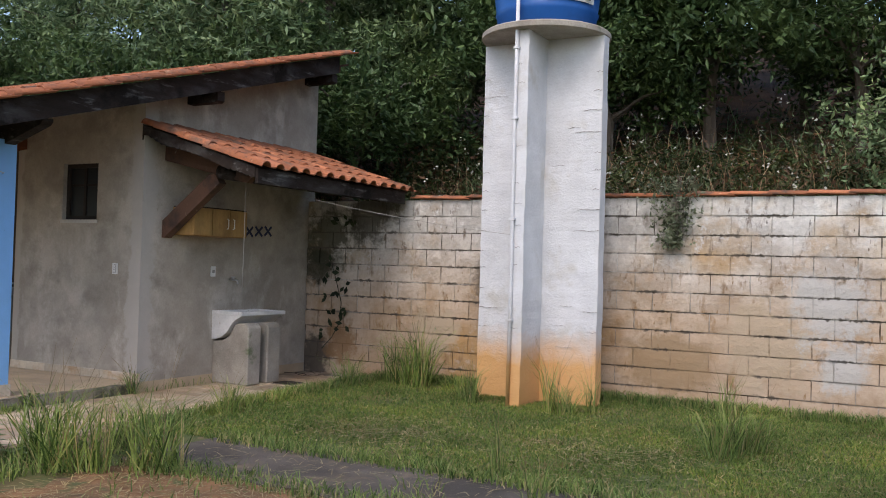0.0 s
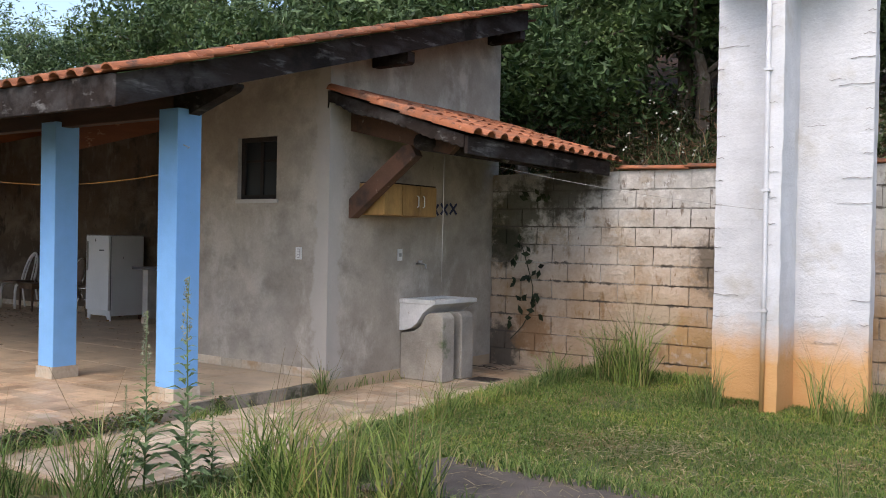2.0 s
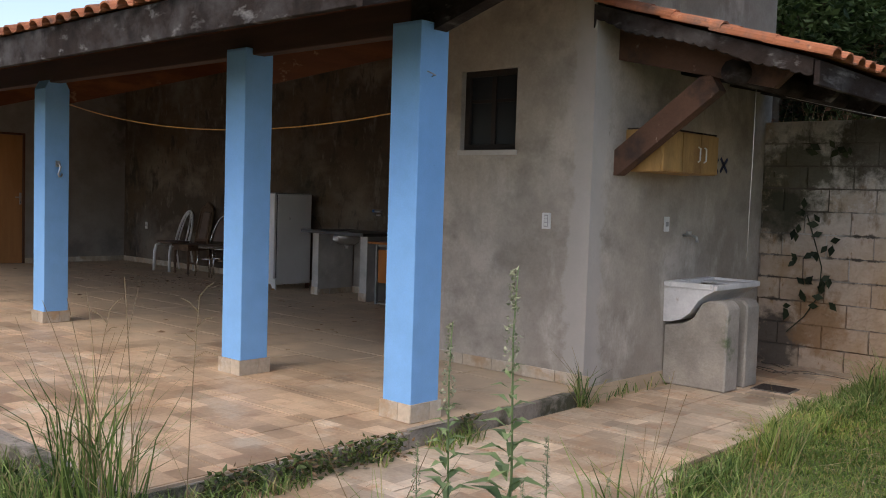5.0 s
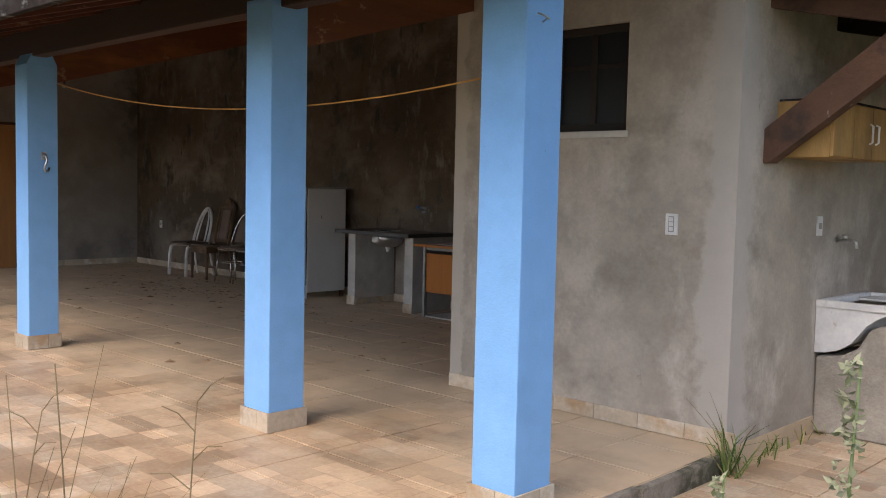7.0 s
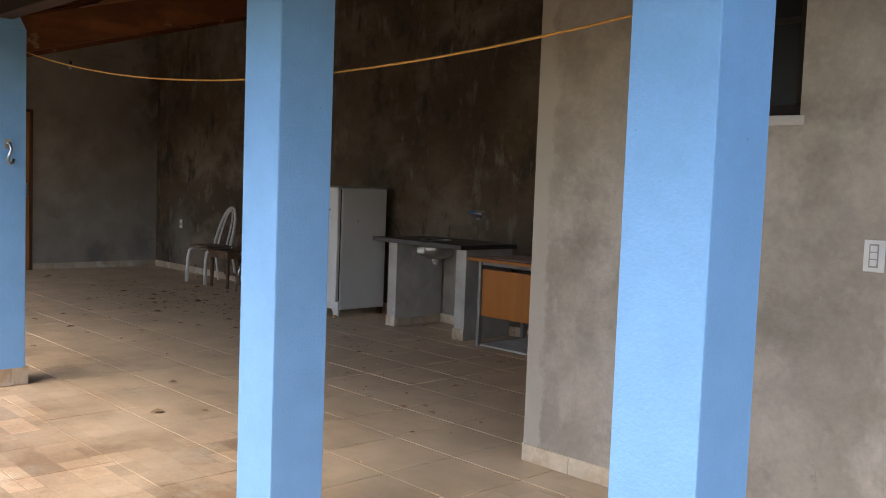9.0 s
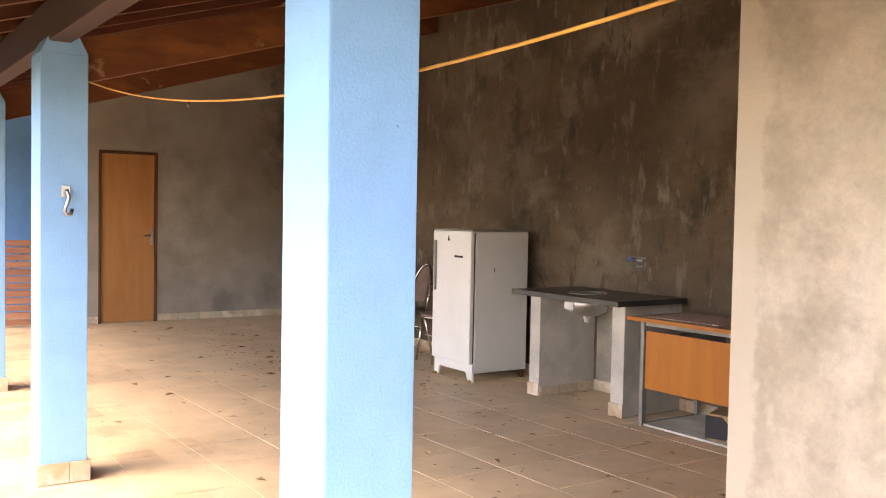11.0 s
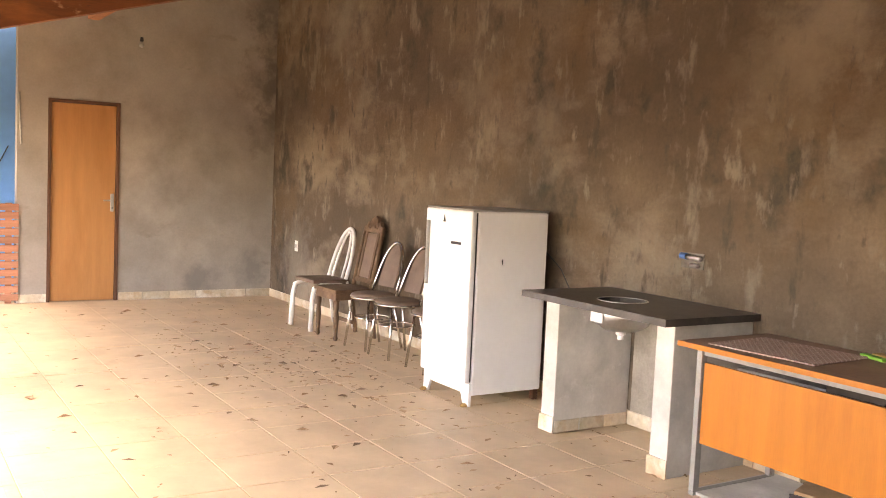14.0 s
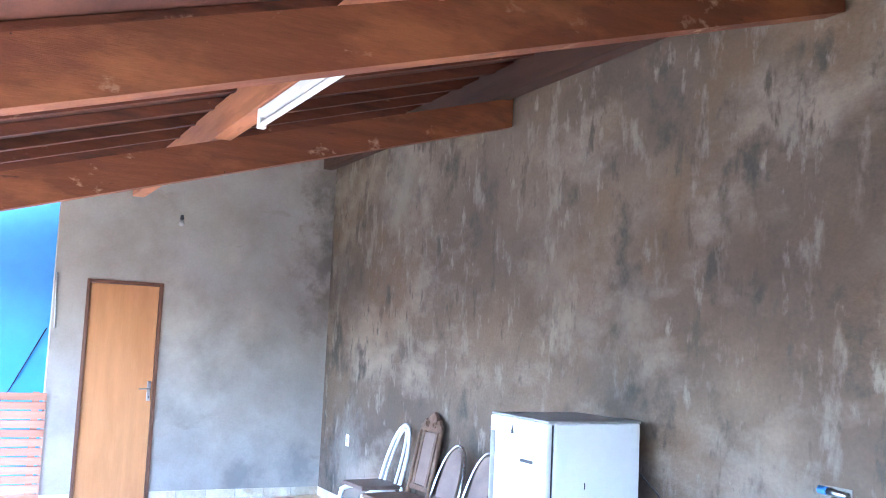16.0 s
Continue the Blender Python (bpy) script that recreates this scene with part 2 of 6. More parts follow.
for _c, _r, _k in (((-18.96, 9.5, 3.3), 0.42, (0.13, 0.105, 0.085)), ((-18.96, 9.5, 2.9), 0.40, (0.12, 0.095, 0.075)), ((-18.96, 9.5, 2.45), 0.42, (0.12, 0.095, 0.075)), ((-18.96, 9.5, 2.0), 0.34, (0.14, 0.115, 0.09)), ((-18.96, 9.2, 0.30), 0.24, (0.20, 0.19, 0.18)), ((-18.96, 8.6, 0.25), 0.22, (0.19, 0.18, 0.17))):
    ragged_patch(m_end, _c, _r * 1.1, _k, 0.7, 0.8)
# darker blotches above the refrigerator and near the corner, paler ones between
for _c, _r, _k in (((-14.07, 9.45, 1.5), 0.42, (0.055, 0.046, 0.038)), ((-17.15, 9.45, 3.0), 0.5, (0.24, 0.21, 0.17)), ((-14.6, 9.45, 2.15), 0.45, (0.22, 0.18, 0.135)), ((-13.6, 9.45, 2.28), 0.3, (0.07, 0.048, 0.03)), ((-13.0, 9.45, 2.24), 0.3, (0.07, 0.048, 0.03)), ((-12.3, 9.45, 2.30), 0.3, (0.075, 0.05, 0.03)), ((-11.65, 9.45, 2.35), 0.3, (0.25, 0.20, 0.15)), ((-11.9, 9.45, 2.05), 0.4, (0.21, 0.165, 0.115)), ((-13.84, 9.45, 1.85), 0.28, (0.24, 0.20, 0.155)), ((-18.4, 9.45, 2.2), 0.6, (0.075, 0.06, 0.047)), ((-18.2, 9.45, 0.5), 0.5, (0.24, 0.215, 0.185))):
    ragged_patch(m_inner, _c, _r * 1.2, _k, 0.5, 0.95)
for _m in (m_block, m_joint):
    joint_shadow_stain(_m, 0.2, -0.12, (0.10, 0.083, 0.066))
m_mortar = material("weathered_mortar", (0.20, 0.175, 0.15), 0.98, spots=[((0.10, 0.085, 0.075), 2.5, 0.56, 0.1, None), ((0.36, 0.33, 0.30), 2.0, 0.60, 0.08, None)], grain=45, bump=0.6)
m_clay = material("red_clay_tiles", (0.40, 0.15, 0.072), 0.9, spots=[((0.30, 0.12, 0.07), 3.0, 0.60, 0.08, None), ((0.60, 0.34, 0.20), 6.0, 0.66, 0.04, None), ((0.17, 0.095, 0.065), 4.0, 0.58, 0.07, None), ((0.08, 0.06, 0.05), 9.0, 0.66, 0.05, None)], grain=60, vary=0.25, bump=0.35)
m_clay_stuff = material("red_clay_tiles_joined", (0.40, 0.15, 0.072), 0.9, spots=[((0.30, 0.12, 0.07), 3.0, 0.60, 0.08, None)], grain=60, vary=0.22, bump=0.35, island=True)
m_oldwood = material("weathered_dark_timber", (0.036, 0.027, 0.023), 0.9, spots=[((0.085, 0.078, 0.075), 2.2, 0.56, 0.10, (1.2, 0.6, 1.6)), ((0.20, 0.19, 0.18), 6.0, 0.64, 0.06, (1.0, 0.35, 2.2)), ((0.02, 0.016, 0.014), 3.0, 0.58, 0.06, None)], grain=40, stretch=(6.0, 0.6, 6.0), bump=0.6, spec=0.08)
m_redwood = material("reddish_roof_timber", (0.165, 0.050, 0.016), 0.7, spots=[((0.14, 0.04, 0.018), 2.4, 0.60, 0.10, (3.0, 0.6, 3.0)), ((0.40, 0.25, 0.15), 5.0, 0.665, 0.04, (1.2, 0.9, 1.5)), ((0.07, 0.025, 0.014), 7.0, 0.70, 0.03, (2.0, 0.6, 2.0)), ((0.25, 0.088, 0.028), 1.6, 0.58, 0.06, (2.0, 0.7, 2.0)), ((0.022, 0.012, 0.009), 20.0, 0.74, 0.01, (1.0, 0.7, 1.0))], grain=40, stretch=(7.0, 0.5, 7.0), bump=0.3)
m_rafter = material("dark_red_rafters", (0.115, 0.034, 0.014), 0.75, spots=[((0.06, 0.02, 0.011), 3.0, 0.58, 0.08, (3.0, 0.6, 3.0)), ((0.22, 0.12, 0.07), 6.0, 0.68, 0.03, (1.2, 0.8, 1.2))], grain=40, stretch=(7.0, 0.5, 7.0), bump=0.3)
# reddish boards, colour lowered to carry the darkness under the roof
m_boards = material("shaded_roof_boards", (0.080, 0.026, 0.013), 0.8, spots=[((0.13, 0.045, 0.022), 2.0, 0.58, 0.08, None), ((0.04, 0.016, 0.010), 3.0, 0.60, 0.06, None)], grain=40, stretch=(0.6, 6.0, 6.0), bump=0.3)
m_tanwood = material("tan_purlin_timber", (0.33, 0.13, 0.055), 0.7, spots=[((0.22, 0.08, 0.035), 3.0, 0.62, 0.06, (0.6, 3.0, 3.0)), ((0.08, 0.03, 0.018), 6.0, 0.72, 0.02, None)], grain=40, stretch=(0.5, 7.0, 7.0), bump=0.3)
# red timber with the shade under the roof put into its colour
m_shadedred = material("shaded_red_timber", (0.05, 0.022, 0.013), 0.7, grain=40, stretch=(0.5, 7.0, 7.0), bump=0.3)
m_brace = material("brown_bracket_timber", (0.12, 0.062, 0.040), 0.85, spots=[((0.30, 0.24, 0.19), 7.0, 0.68, 0.03, (2.0, 2.0, 1.0)), ((0.055, 0.034, 0.026), 3.5, 0.58, 0.06, None)], grain=45, bump=0.5)
m_door = material("honey_wood_door", (0.46, 0.215, 0.08), 0.5, spots=[((0.38, 0.165, 0.055), 1.8, 0.62, 0.14, (2.5, 2.5, 0.5)), ((0.16, 0.07, 0.03), 14.0, 0.75, 0.01, None)], grain=30, stretch=(8.0, 8.0, 0.5), bump=0.05, grain_mix=0.05, even=0.35)
m_frame = material("brown_door_frame", (0.12, 0.05, 0.025), 0.6, grain=40, stretch=(6.0, 6.0, 0.6), bump=0.2)
m_tilebase = material("ivory_skirting_tile", (0.58, 0.49, 0.37), 0.45, spots=[((0.45, 0.30, 0.17), 5.0, 0.60, 0.1, None), ((0.68, 0.63, 0.55), 4.0, 0.58, 0.06, None)], grain=30, vary=0.14, bump=0.1)
m_concrete = material("grey_concrete", (0.40, 0.36, 0.305), 0.95, spots=[((0.25, 0.22, 0.185), 2.2, 0.58, 0.1, None), ((0.12, 0.15, 0.07), 3.0, 0.68, 0.05, None)], grain=55, bump=0.6)
m_slabside = material("mossy_slab_edge", (0.33, 0.285, 0.23), 0.95, spots=[((0.085, 0.083, 0.05), 3.2, 0.56, 0.06, None), ((0.38, 0.33, 0.27), 4.0, 0.64, 0.05, None)], grain=50, bump=0.9, bump_dist=0.02)
m_asphalt = material("dark_worn_concrete", (0.125, 0.105, 0.088), 0.95, spots=[((0.22, 0.165, 0.11), 2.4, 0.60, 0.06, None), ((0.065, 0.056, 0.048), 1.6, 0.54, 0.08, None), ((0.30, 0.27, 0.23), 14.0, 0.70, 0.02, None)], grain=80, bump=0.8)
m_mud = material("bare_orange_soil", (0.27, 0.145, 0.07), 0.98, spots=[((0.14, 0.09, 0.05), 3.0, 0.55, 0.1, None), ((0.10, 0.11, 0.04), 7.0, 0.60, 0.05, None), ((0.36, 0.27, 0.15), 25.0, 0.68, 0.02, (0.6, 2.0, 1.0))], grain=60, bump=0.8)
m_tank = material("blue_plastic", (0.012, 0.10, 0.36), 0.4, grain=30, bump=0.03, grain_mix=0.06)
m_fridge = material("white_enamel", (0.75, 0.755, 0.745), 0.35, even=0.25, spots=[((0.30, 0.17, 0.09), 16.0, 0.78, 0.01, None)], grain=25, bump=0.01, grain_mix=0.02)
m_fridgeside = material("grey_enamel_seal", (0.36, 0.35, 0.33), 0.5, grain=30, bump=0.05)
m_black = material("black_granite", (0.068, 0.061, 0.056), 0.35, spots=[((0.10, 0.095, 0.09), 8.0, 0.62, 0.08, None)], grain=90, bump=0.05)
m_steel = material("brushed_steel", (0.60, 0.60, 0.60), 0.28, 1.0, grain=60, bump=0.03, grain_mix=0.08)
m_chrome = material("chromed_tube", (0.66, 0.65, 0.63), 0.25, 1.0, spots=[((0.30, 0.25, 0.21), 18.0, 0.68, 0.05, None)], grain=60, bump=0.03)
m_pale = material("pale_grey_render", (0.55, 0.525, 0.48), 0.9, spots=[((0.43, 0.405, 0.365), 1.6, 0.60, 0.10, None), ((0.62, 0.60, 0.57), 4.0, 0.66, 0.04, None)], grain=45, bump=0.12, grain_mix=0.06)
m_deskwood = material("orange_veneer", (0.47, 0.155, 0.016), 0.45, spots=[((0.38, 0.115, 0.012), 2.5, 0.60, 0.14, (3.0, 3.0, 0.4))], grain=30, stretch=(9.0, 9.0, 0.5), bump=0.05, grain_mix=0.06, even=0.4)
m_desktop = material("brown_desk_laminate", (0.29, 0.175, 0.12), 0.5, spots=[((0.32, 0.22, 0.16), 3.0, 0.60, 0.1, None)], grain=40, bump=0.06)
m_greysteel = material("grey_painted_steel", (0.27, 0.265, 0.25), 0.55, spots=[((0.17, 0.13, 0.10), 9.0, 0.68, 0.04, None)], grain=40, bump=0.05)
m_card = material("brown_cardboard", (0.42, 0.27, 0.15), 0.9, grain=50, bump=0.1, grain_mix=0.1)
m_ink = material("dark_print", (0.03, 0.03, 0.035), 0.7, bump=0)
m_paper = material("white_plastic", (0.76, 0.75, 0.72), 0.5, grain=30, bump=0.02, grain_mix=0.05)
m_tube = material("white_lamp_tube", (0.80, 0.80, 0.80), 0.35, grain=30, bump=0, grain_mix=0.03)
m_pink = material("pinkish_woven_mat", (0.46, 0.31, 0.265), 0.85, grain=160, bump=0.6)
def woven(ma, pitch, pale):
    """Two sets of crossing pale strands."""
    nt = ma.node_tree
    bs = nt.nodes["Principled BSDF"]
    geo = nt.nodes.new("ShaderNodeNewGeometry")
    sep = nt.nodes.new("ShaderNodeSeparateXYZ")
    nt.links.new(geo.outputs["Position"], sep.inputs[0])
    for op in ("ADD", "SUBTRACT"):
        old = bs.inputs["Base Color"].links[0].from_socket
        d = maths(nt, "PINGPONG", maths(nt, op, sep.outputs[0], sep.outputs[1]), pitch / 2)
        nt.links.new(mix(nt, maths(nt, "LESS_THAN", d, pitch * 0.13), old, pale), bs.inputs["Base Color"])
    return ma


woven(m_pink, 0.034, (0.56, 0.44, 0.39))
m_green = material("green_plastic", (0.16, 0.44, 0.06), 0.5, grain=30, bump=0.05)
m_bluepipe = material("blue_pipe_end", (0.06, 0.16, 0.42), 0.4, grain=30, bump=0)
m_seat = material("brown_vinyl_seat", (0.17, 0.115, 0.085), 0.6, grain=80, bump=0.15)
m_carved = material("dark_carved_wood", (0.12, 0.068, 0.038), 0.6, spots=[((0.21, 0.125, 0.07), 6.0, 0.6, 0.1, None)], grain=50, bump=0.3)
m_whitetube = material("white_painted_tube", (0.82, 0.81, 0.77), 0.4, grain=30, bump=0.05, grain_mix=0.08)
m_pallet = material("red_brown_slats", (0.42, 0.20, 0.125), 0.75, grain=40, stretch=(1.0, 0.5, 6.0), bump=0.3, vary=0.15)
m_ochre = material("ochre_cupboard_wood", (0.42, 0.245, 0.085), 0.6, spots=[((0.26, 0.14, 0.05), 2.8, 0.60, 0.1, None)], grain=40, stretch=(4.0, 4.0, 0.7), bump=0.1)
m_sinkwhite = material("white_basin_plaster", (0.70, 0.69, 0.67), 0.5, spots=[((0.42, 0.34, 0.27), 8.0, 0.68, 0.05, None)], grain=40, bump=0.15, grain_mix=0.08)
m_yellow = material("orange_cable", (0.58, 0.27, 0.05), 0.5, bump=0)
m_cord = material("pale_cord", (0.36, 0.34, 0.31), 0.8, bump=0)
m_dark = material("dark_window_wood", (0.028, 0.020, 0.016), 0.8, grain=40, bump=0.2)
m_leafbrown = material("dry_leaves", (0.34, 0.235, 0.145), 0.9, vary=0.5, island=True, bump=0.2)
m_graffiti = material("dark_blue_paint_marks", (0.035, 0.04, 0.085), 0.8, bump=0)
m_bark = material("grey_brown_bark", (0.15, 0.12, 0.095), 0.95, spots=[((0.30, 0.28, 0.25), 3.0, 0.63, 0.06, None)], grain=30, stretch=(4.0, 4.0, 0.6), bump=0.9)


def leaf_material(name, dark, light, rough=0.55, dry=None):
    ma = bpy.data.materials.new(name)
    ma.use_nodes = True
    nt = ma.node_tree
    bs = nt.nodes["Principled BSDF"]
    geo = nt.nodes.new("ShaderNodeNewGeometry")
    stops = [(0.0, dark), (0.66, light)] + ([(0.80, light), (0.87, dry)] if dry else [])
    col = ramp(nt, geo.outputs["Random Per Island"], stops)
    big = ramp(nt, noise_tex(nt, geo.outputs["Position"], 0.9, 3), [(0.32, (0.58, 0.64, 0.6)), (0.5, (0.95, 0.95, 0.92)), (0.68, (1.4, 1.26, 1.0))])
    nt.links.new(mix(nt, 1.0, col, big, "MULTIPLY"), bs.inputs["Base Color"])
    bs.inputs["Roughness"].default_value = rough
    bs.inputs["Specular IOR Level"].default_value = 0.3
    thin = nt.nodes.new("ShaderNodeBsdfTranslucent")
    nt.links.new(col, thin.inputs[0])
    add = nt.nodes.new("ShaderNodeMixShader")
    add.inputs[0].default_value = 0.25
    nt.links.new(bs.outputs[0], add.inputs[1])
    nt.links.new(thin.outputs[0], add.inputs[2])
    nt.links.new(add.outputs[0], nt.nodes["Material Output"].inputs[0])
    return ma


# pale end includes painted sky highlights, dark end the gaps in the crown
m_leaf = leaf_material("broad_green_leaves", (0.030, 0.068, 0.026), (0.235, 0.325, 0.165), 0.42)
m_leaf2 = leaf_material("dark_green_leaves", (0.020, 0.048, 0.017), (0.10, 0.16, 0.06), 0.45)
m_under = leaf_material("undergrowth_leaves", (0.016, 0.028, 0.010), (0.066, 0.088, 0.028), dry=(0.16, 0.085, 0.05))
m_grass = leaf_material("lawn_grass", (0.040, 0.092, 0.018), (0.205, 0.285, 0.066), dry=(0.31, 0.265, 0.11))
m_tuft = leaf_material("tall_grass", (0.036, 0.082, 0.018), (0.25, 0.34, 0.10), dry=(0.38, 0.33, 0.16))
m_straw = material("dry_straw", (0.26, 0.19, 0.10), 0.9, bump=0)
m_drystraw = leaf_material("loose_straw", (0.20, 0.15, 0.075), (0.44, 0.36, 0.21))
m_kerbweed = leaf_material("kerb_weed_leaves", (0.03, 0.05, 0.016), (0.10, 0.135, 0.045), dry=(0.20, 0.13, 0.075))
m_flower = material("pale_flowers", (0.42, 0.41, 0.34), 0.8, bump=0)
m_creeper = leaf_material("pale_creeper_leaves", (0.07, 0.09, 0.05), (0.27, 0.29, 0.19))
m_weed = leaf_material("weed_leaves", (0.10, 0.16, 0.07), (0.25, 0.34, 0.17))
m_spike = leaf_material("pale_weed_flowers", (0.17, 0.20, 0.12), (0.36, 0.38, 0.28))
m_vine = leaf_material("vine_leaves", (0.012, 0.020, 0.010), (0.035, 0.048, 0.022))

# lawn soil: green cover with worn brown patches
m_ground = material("lawn_soil", (0.092, 0.115, 0.038), 0.98, spots=[((0.20, 0.125, 0.06), 1.3, 0.57, 0.08, None), ((0.10, 0.115, 0.034), 3.0, 0.55, 0.1, None), ((0.22, 0.16, 0.08), 9.0, 0.62, 0.05, None)], grain=70, bump=0.9)


def bank_soil(ma):
    """Brown earth on the bank behind the wall."""
    nt = ma.node_tree
    bs = nt.nodes["Principled BSDF"]
    old = bs.inputs["Base Color"].links[0].from_socket
    geo = nt.nodes.new("ShaderNodeNewGeometry")
    sep = nt.nodes.new("ShaderNodeSeparateXYZ")
    nt.links.new(geo.outputs["Position"], sep.inputs[0])
    f = maths(nt, "GREATER_THAN", sep.outputs[1], 9.62)
    earth = ramp(nt, noise_tex(nt, geo.outputs["Position"], 2.0, 6, 0.65), [(0.35, (0.055, 0.035, 0.022)), (0.6, (0.14, 0.075, 0.04)), (0.75, (0.20, 0.12, 0.07))])
    nt.links.new(mix(nt, f, old, earth), bs.inputs["Base Color"])


bank_soil(m_ground)


def floor_material(name="sandstone_floor_tile", pale=False):
    """Glazed tiles printed as a mosaic of sandstone slips in tan, ivory and rust."""
    ma = material(name, (0.52, 0.42, 0.31) if pale else (0.58, 0.415, 0.27), 0.5, spots=[((0.45, 0.295, 0.175), 1.1, 0.58, 0.12, None), ((0.60, 0.49, 0.36), 3.0, 0.60, 0.08, None), ((0.46, 0.30, 0.19), 6.0, 0.60, 0.06, None)], grain=40, bump=0.08, vary=0.10, grain_mix=0.15)
    nt = ma.node_tree
    bs = nt.nodes["Principled BSDF"]
    old = bs.inputs["Base Color"].links[0].from_socket
    geo = nt.nodes.new("ShaderNodeNewGeometry")
    br = nt.nodes.new("ShaderNodeTexBrick")
    br.inputs["Scale"].default_value = 1.0
    br.inputs["Brick Width"].default_value, br.inputs["Row Height"].default_value = 0.30, 0.152
    br.inputs["Mortar Size"].default_value, br.inputs["Bias"].default_value = 0.002, 0.0
    br.inputs["Color1"].default_value, br.inputs["Color2"].default_value, br.inputs["Mortar"].default_value = (1.30, 1.30, 1.28, 1), (0.62, 0.60, 0.58, 1), (0.8, 0.75, 0.7, 1)
    br.offset, br.squash, br.squash_frequency = 0.37, 0.6, 3
    nt.links.new(geo.outputs["Position"], br.inputs["Vector"])
    col = mix(nt, 0.85, old, mix(nt, 1.0, old, br.outputs["Color"], "MULTIPLY"))
    nt.links.new(col, bs.inputs["Base Color"])
    return ma


def dust_film(ma, strength, colour=(0.62, 0.468, 0.308)):
    """Trodden brown dust, thicker away from the washed front of the porch."""
    nt = ma.node_tree
    bs = nt.nodes["Principled BSDF"]
    old = bs.inputs["Base Color"].links[0].from_socket
    geo = nt.nodes.new("ShaderNodeNewGeometry")
    sep = nt.nodes.new("ShaderNodeSeparateXYZ")
    nt.links.new(geo.outputs["Position"], sep.inputs[0])
    h = maths(nt, "ADD", maths(nt, "MULTIPLY", maths(nt, "SUBTRACT", sep.outputs[1], 4.6), 0.4), maths(nt, "MULTIPLY", maths(nt, "SUBTRACT", noise_tex(nt, geo.outputs["Position"], 1.2, 7, 0.65), 0.5), 2.4))
    f = ramp(nt, h, [(0.0, (0, 0, 0)), (0.7, (1, 1, 1))])
    dust = ramp(nt, noise_tex(nt, geo.outputs["Position"], 2.2, 6, 0.6), [(0.35, tuple(c * 0.86 for c in colour)), (0.65, tuple(c * 1.1 for c in colour))])
    nt.links.new(mix(nt, maths(nt, "MULTIPLY", f, strength), old, dust), bs.inputs["Base Color"])
    return ma


m_floor = dust_film(floor_material(), 0.93)
m_pathtile = floor_material("faded_path_tile", True)
m_grout = dust_film(material("dusty_grout", (0.46, 0.34, 0.235), 0.95, grain=60, bump=0.3), 0.97, (0.50, 0.378, 0.25))
# opaque near-black pane: the dark room behind is put into its colour
m_glass = bpy.data.materials.new("dark_room_glass")
m_glass.use_nodes = True
_g = m_glass.node_tree.nodes["Principled BSDF"]
_g.inputs["Base Color"].default_value, _g.inputs["Roughness"].default_value, _g.inputs["Transmission Weight"].default_value = (0.02, 0.022, 0.024, 1), 0.35, 0.0
_g.inputs["Specular IOR Level"].default_value = 0.2


# ---------------------------------------------------------------- building helpers
def mesh_of(bm, name, ma, smooth=False):
    me = bpy.data.meshes.new(name)
    bm.normal_update()
    bm.to_mesh(me)
    bm.free()
    if ma:
        me.materials.append(ma)
    if smooth:
        me.polygons.foreach_set("use_smooth", [True] * len(me.polygons))
    return me


def part(name, bm, ma, parent, label="", smooth=False):
    ob = new(name, mesh_of(bm, name, ma, smooth))
    ob.parent = parent
    if label:
        tagged(ob, label)
    return ob


def thing(name, x, y, z, rz, label, category, group=""):
    ob = new(name)
    ob.empty_display_size = 0.1
    ob.matrix_basis = pose(x, y, z, 0, 0, rz)
    return tagged(ob, label, category, group)


def structure(name, bm, ma, label, category, smooth=False):
    return tagged(new(name, mesh_of(bm, name, ma, smooth)), label, category, "", "structure")


def box(bm, x0, x1, y0, y1, z0, z1, bevel=0.0, m=None):
    vs = bmesh.ops.create_cube(bm, size=1)["verts"]
    t = Matrix.Translation(((x0 + x1) / 2, (y0 + y1) / 2, (z0 + z1) / 2)) @ Matrix.Diagonal((x1 - x0, y1 - y0, z1 - z0, 1))
    bmesh.ops.transform(bm, matrix=(m @ t) if m else t, verts=vs)
    if bevel:
        es = list({e for v in vs for e in v.link_edges})
        bmesh.ops.bevel(bm, geom=es, offset=bevel, segments=2, affect="EDGES", profile=0.6)
    return bm


def boxed(*a, **k):
    return box(bmesh.new(), *a, **k)


def prism(bm, outline, axis, a, b):
    """An outline of 2D points pushed along an axis from a to b."""
    put = {"x": lambda p, d: (d, p[0], p[1]), "y": lambda p, d: (p[0], d, p[1]), "z": lambda p, d: (p[0], p[1], d)}[axis]
    lo, hi = [bm.verts.new(put(p, a)) for p in outline], [bm.verts.new(put(p, b)) for p in outline]
    n = len(outline)
    bm.faces.new(lo)
    bm.faces.new(hi[::-1])
    for i in range(n):
        bm.faces.new((lo[i], hi[i], hi[(i + 1) % n], lo[(i + 1) % n]))
    bmesh.ops.recalc_face_normals(bm, faces=bm.faces)
    return bm


def prismed(outline, axis, a, b):
    return prism(bmesh.new(), outline, axis, a, b)


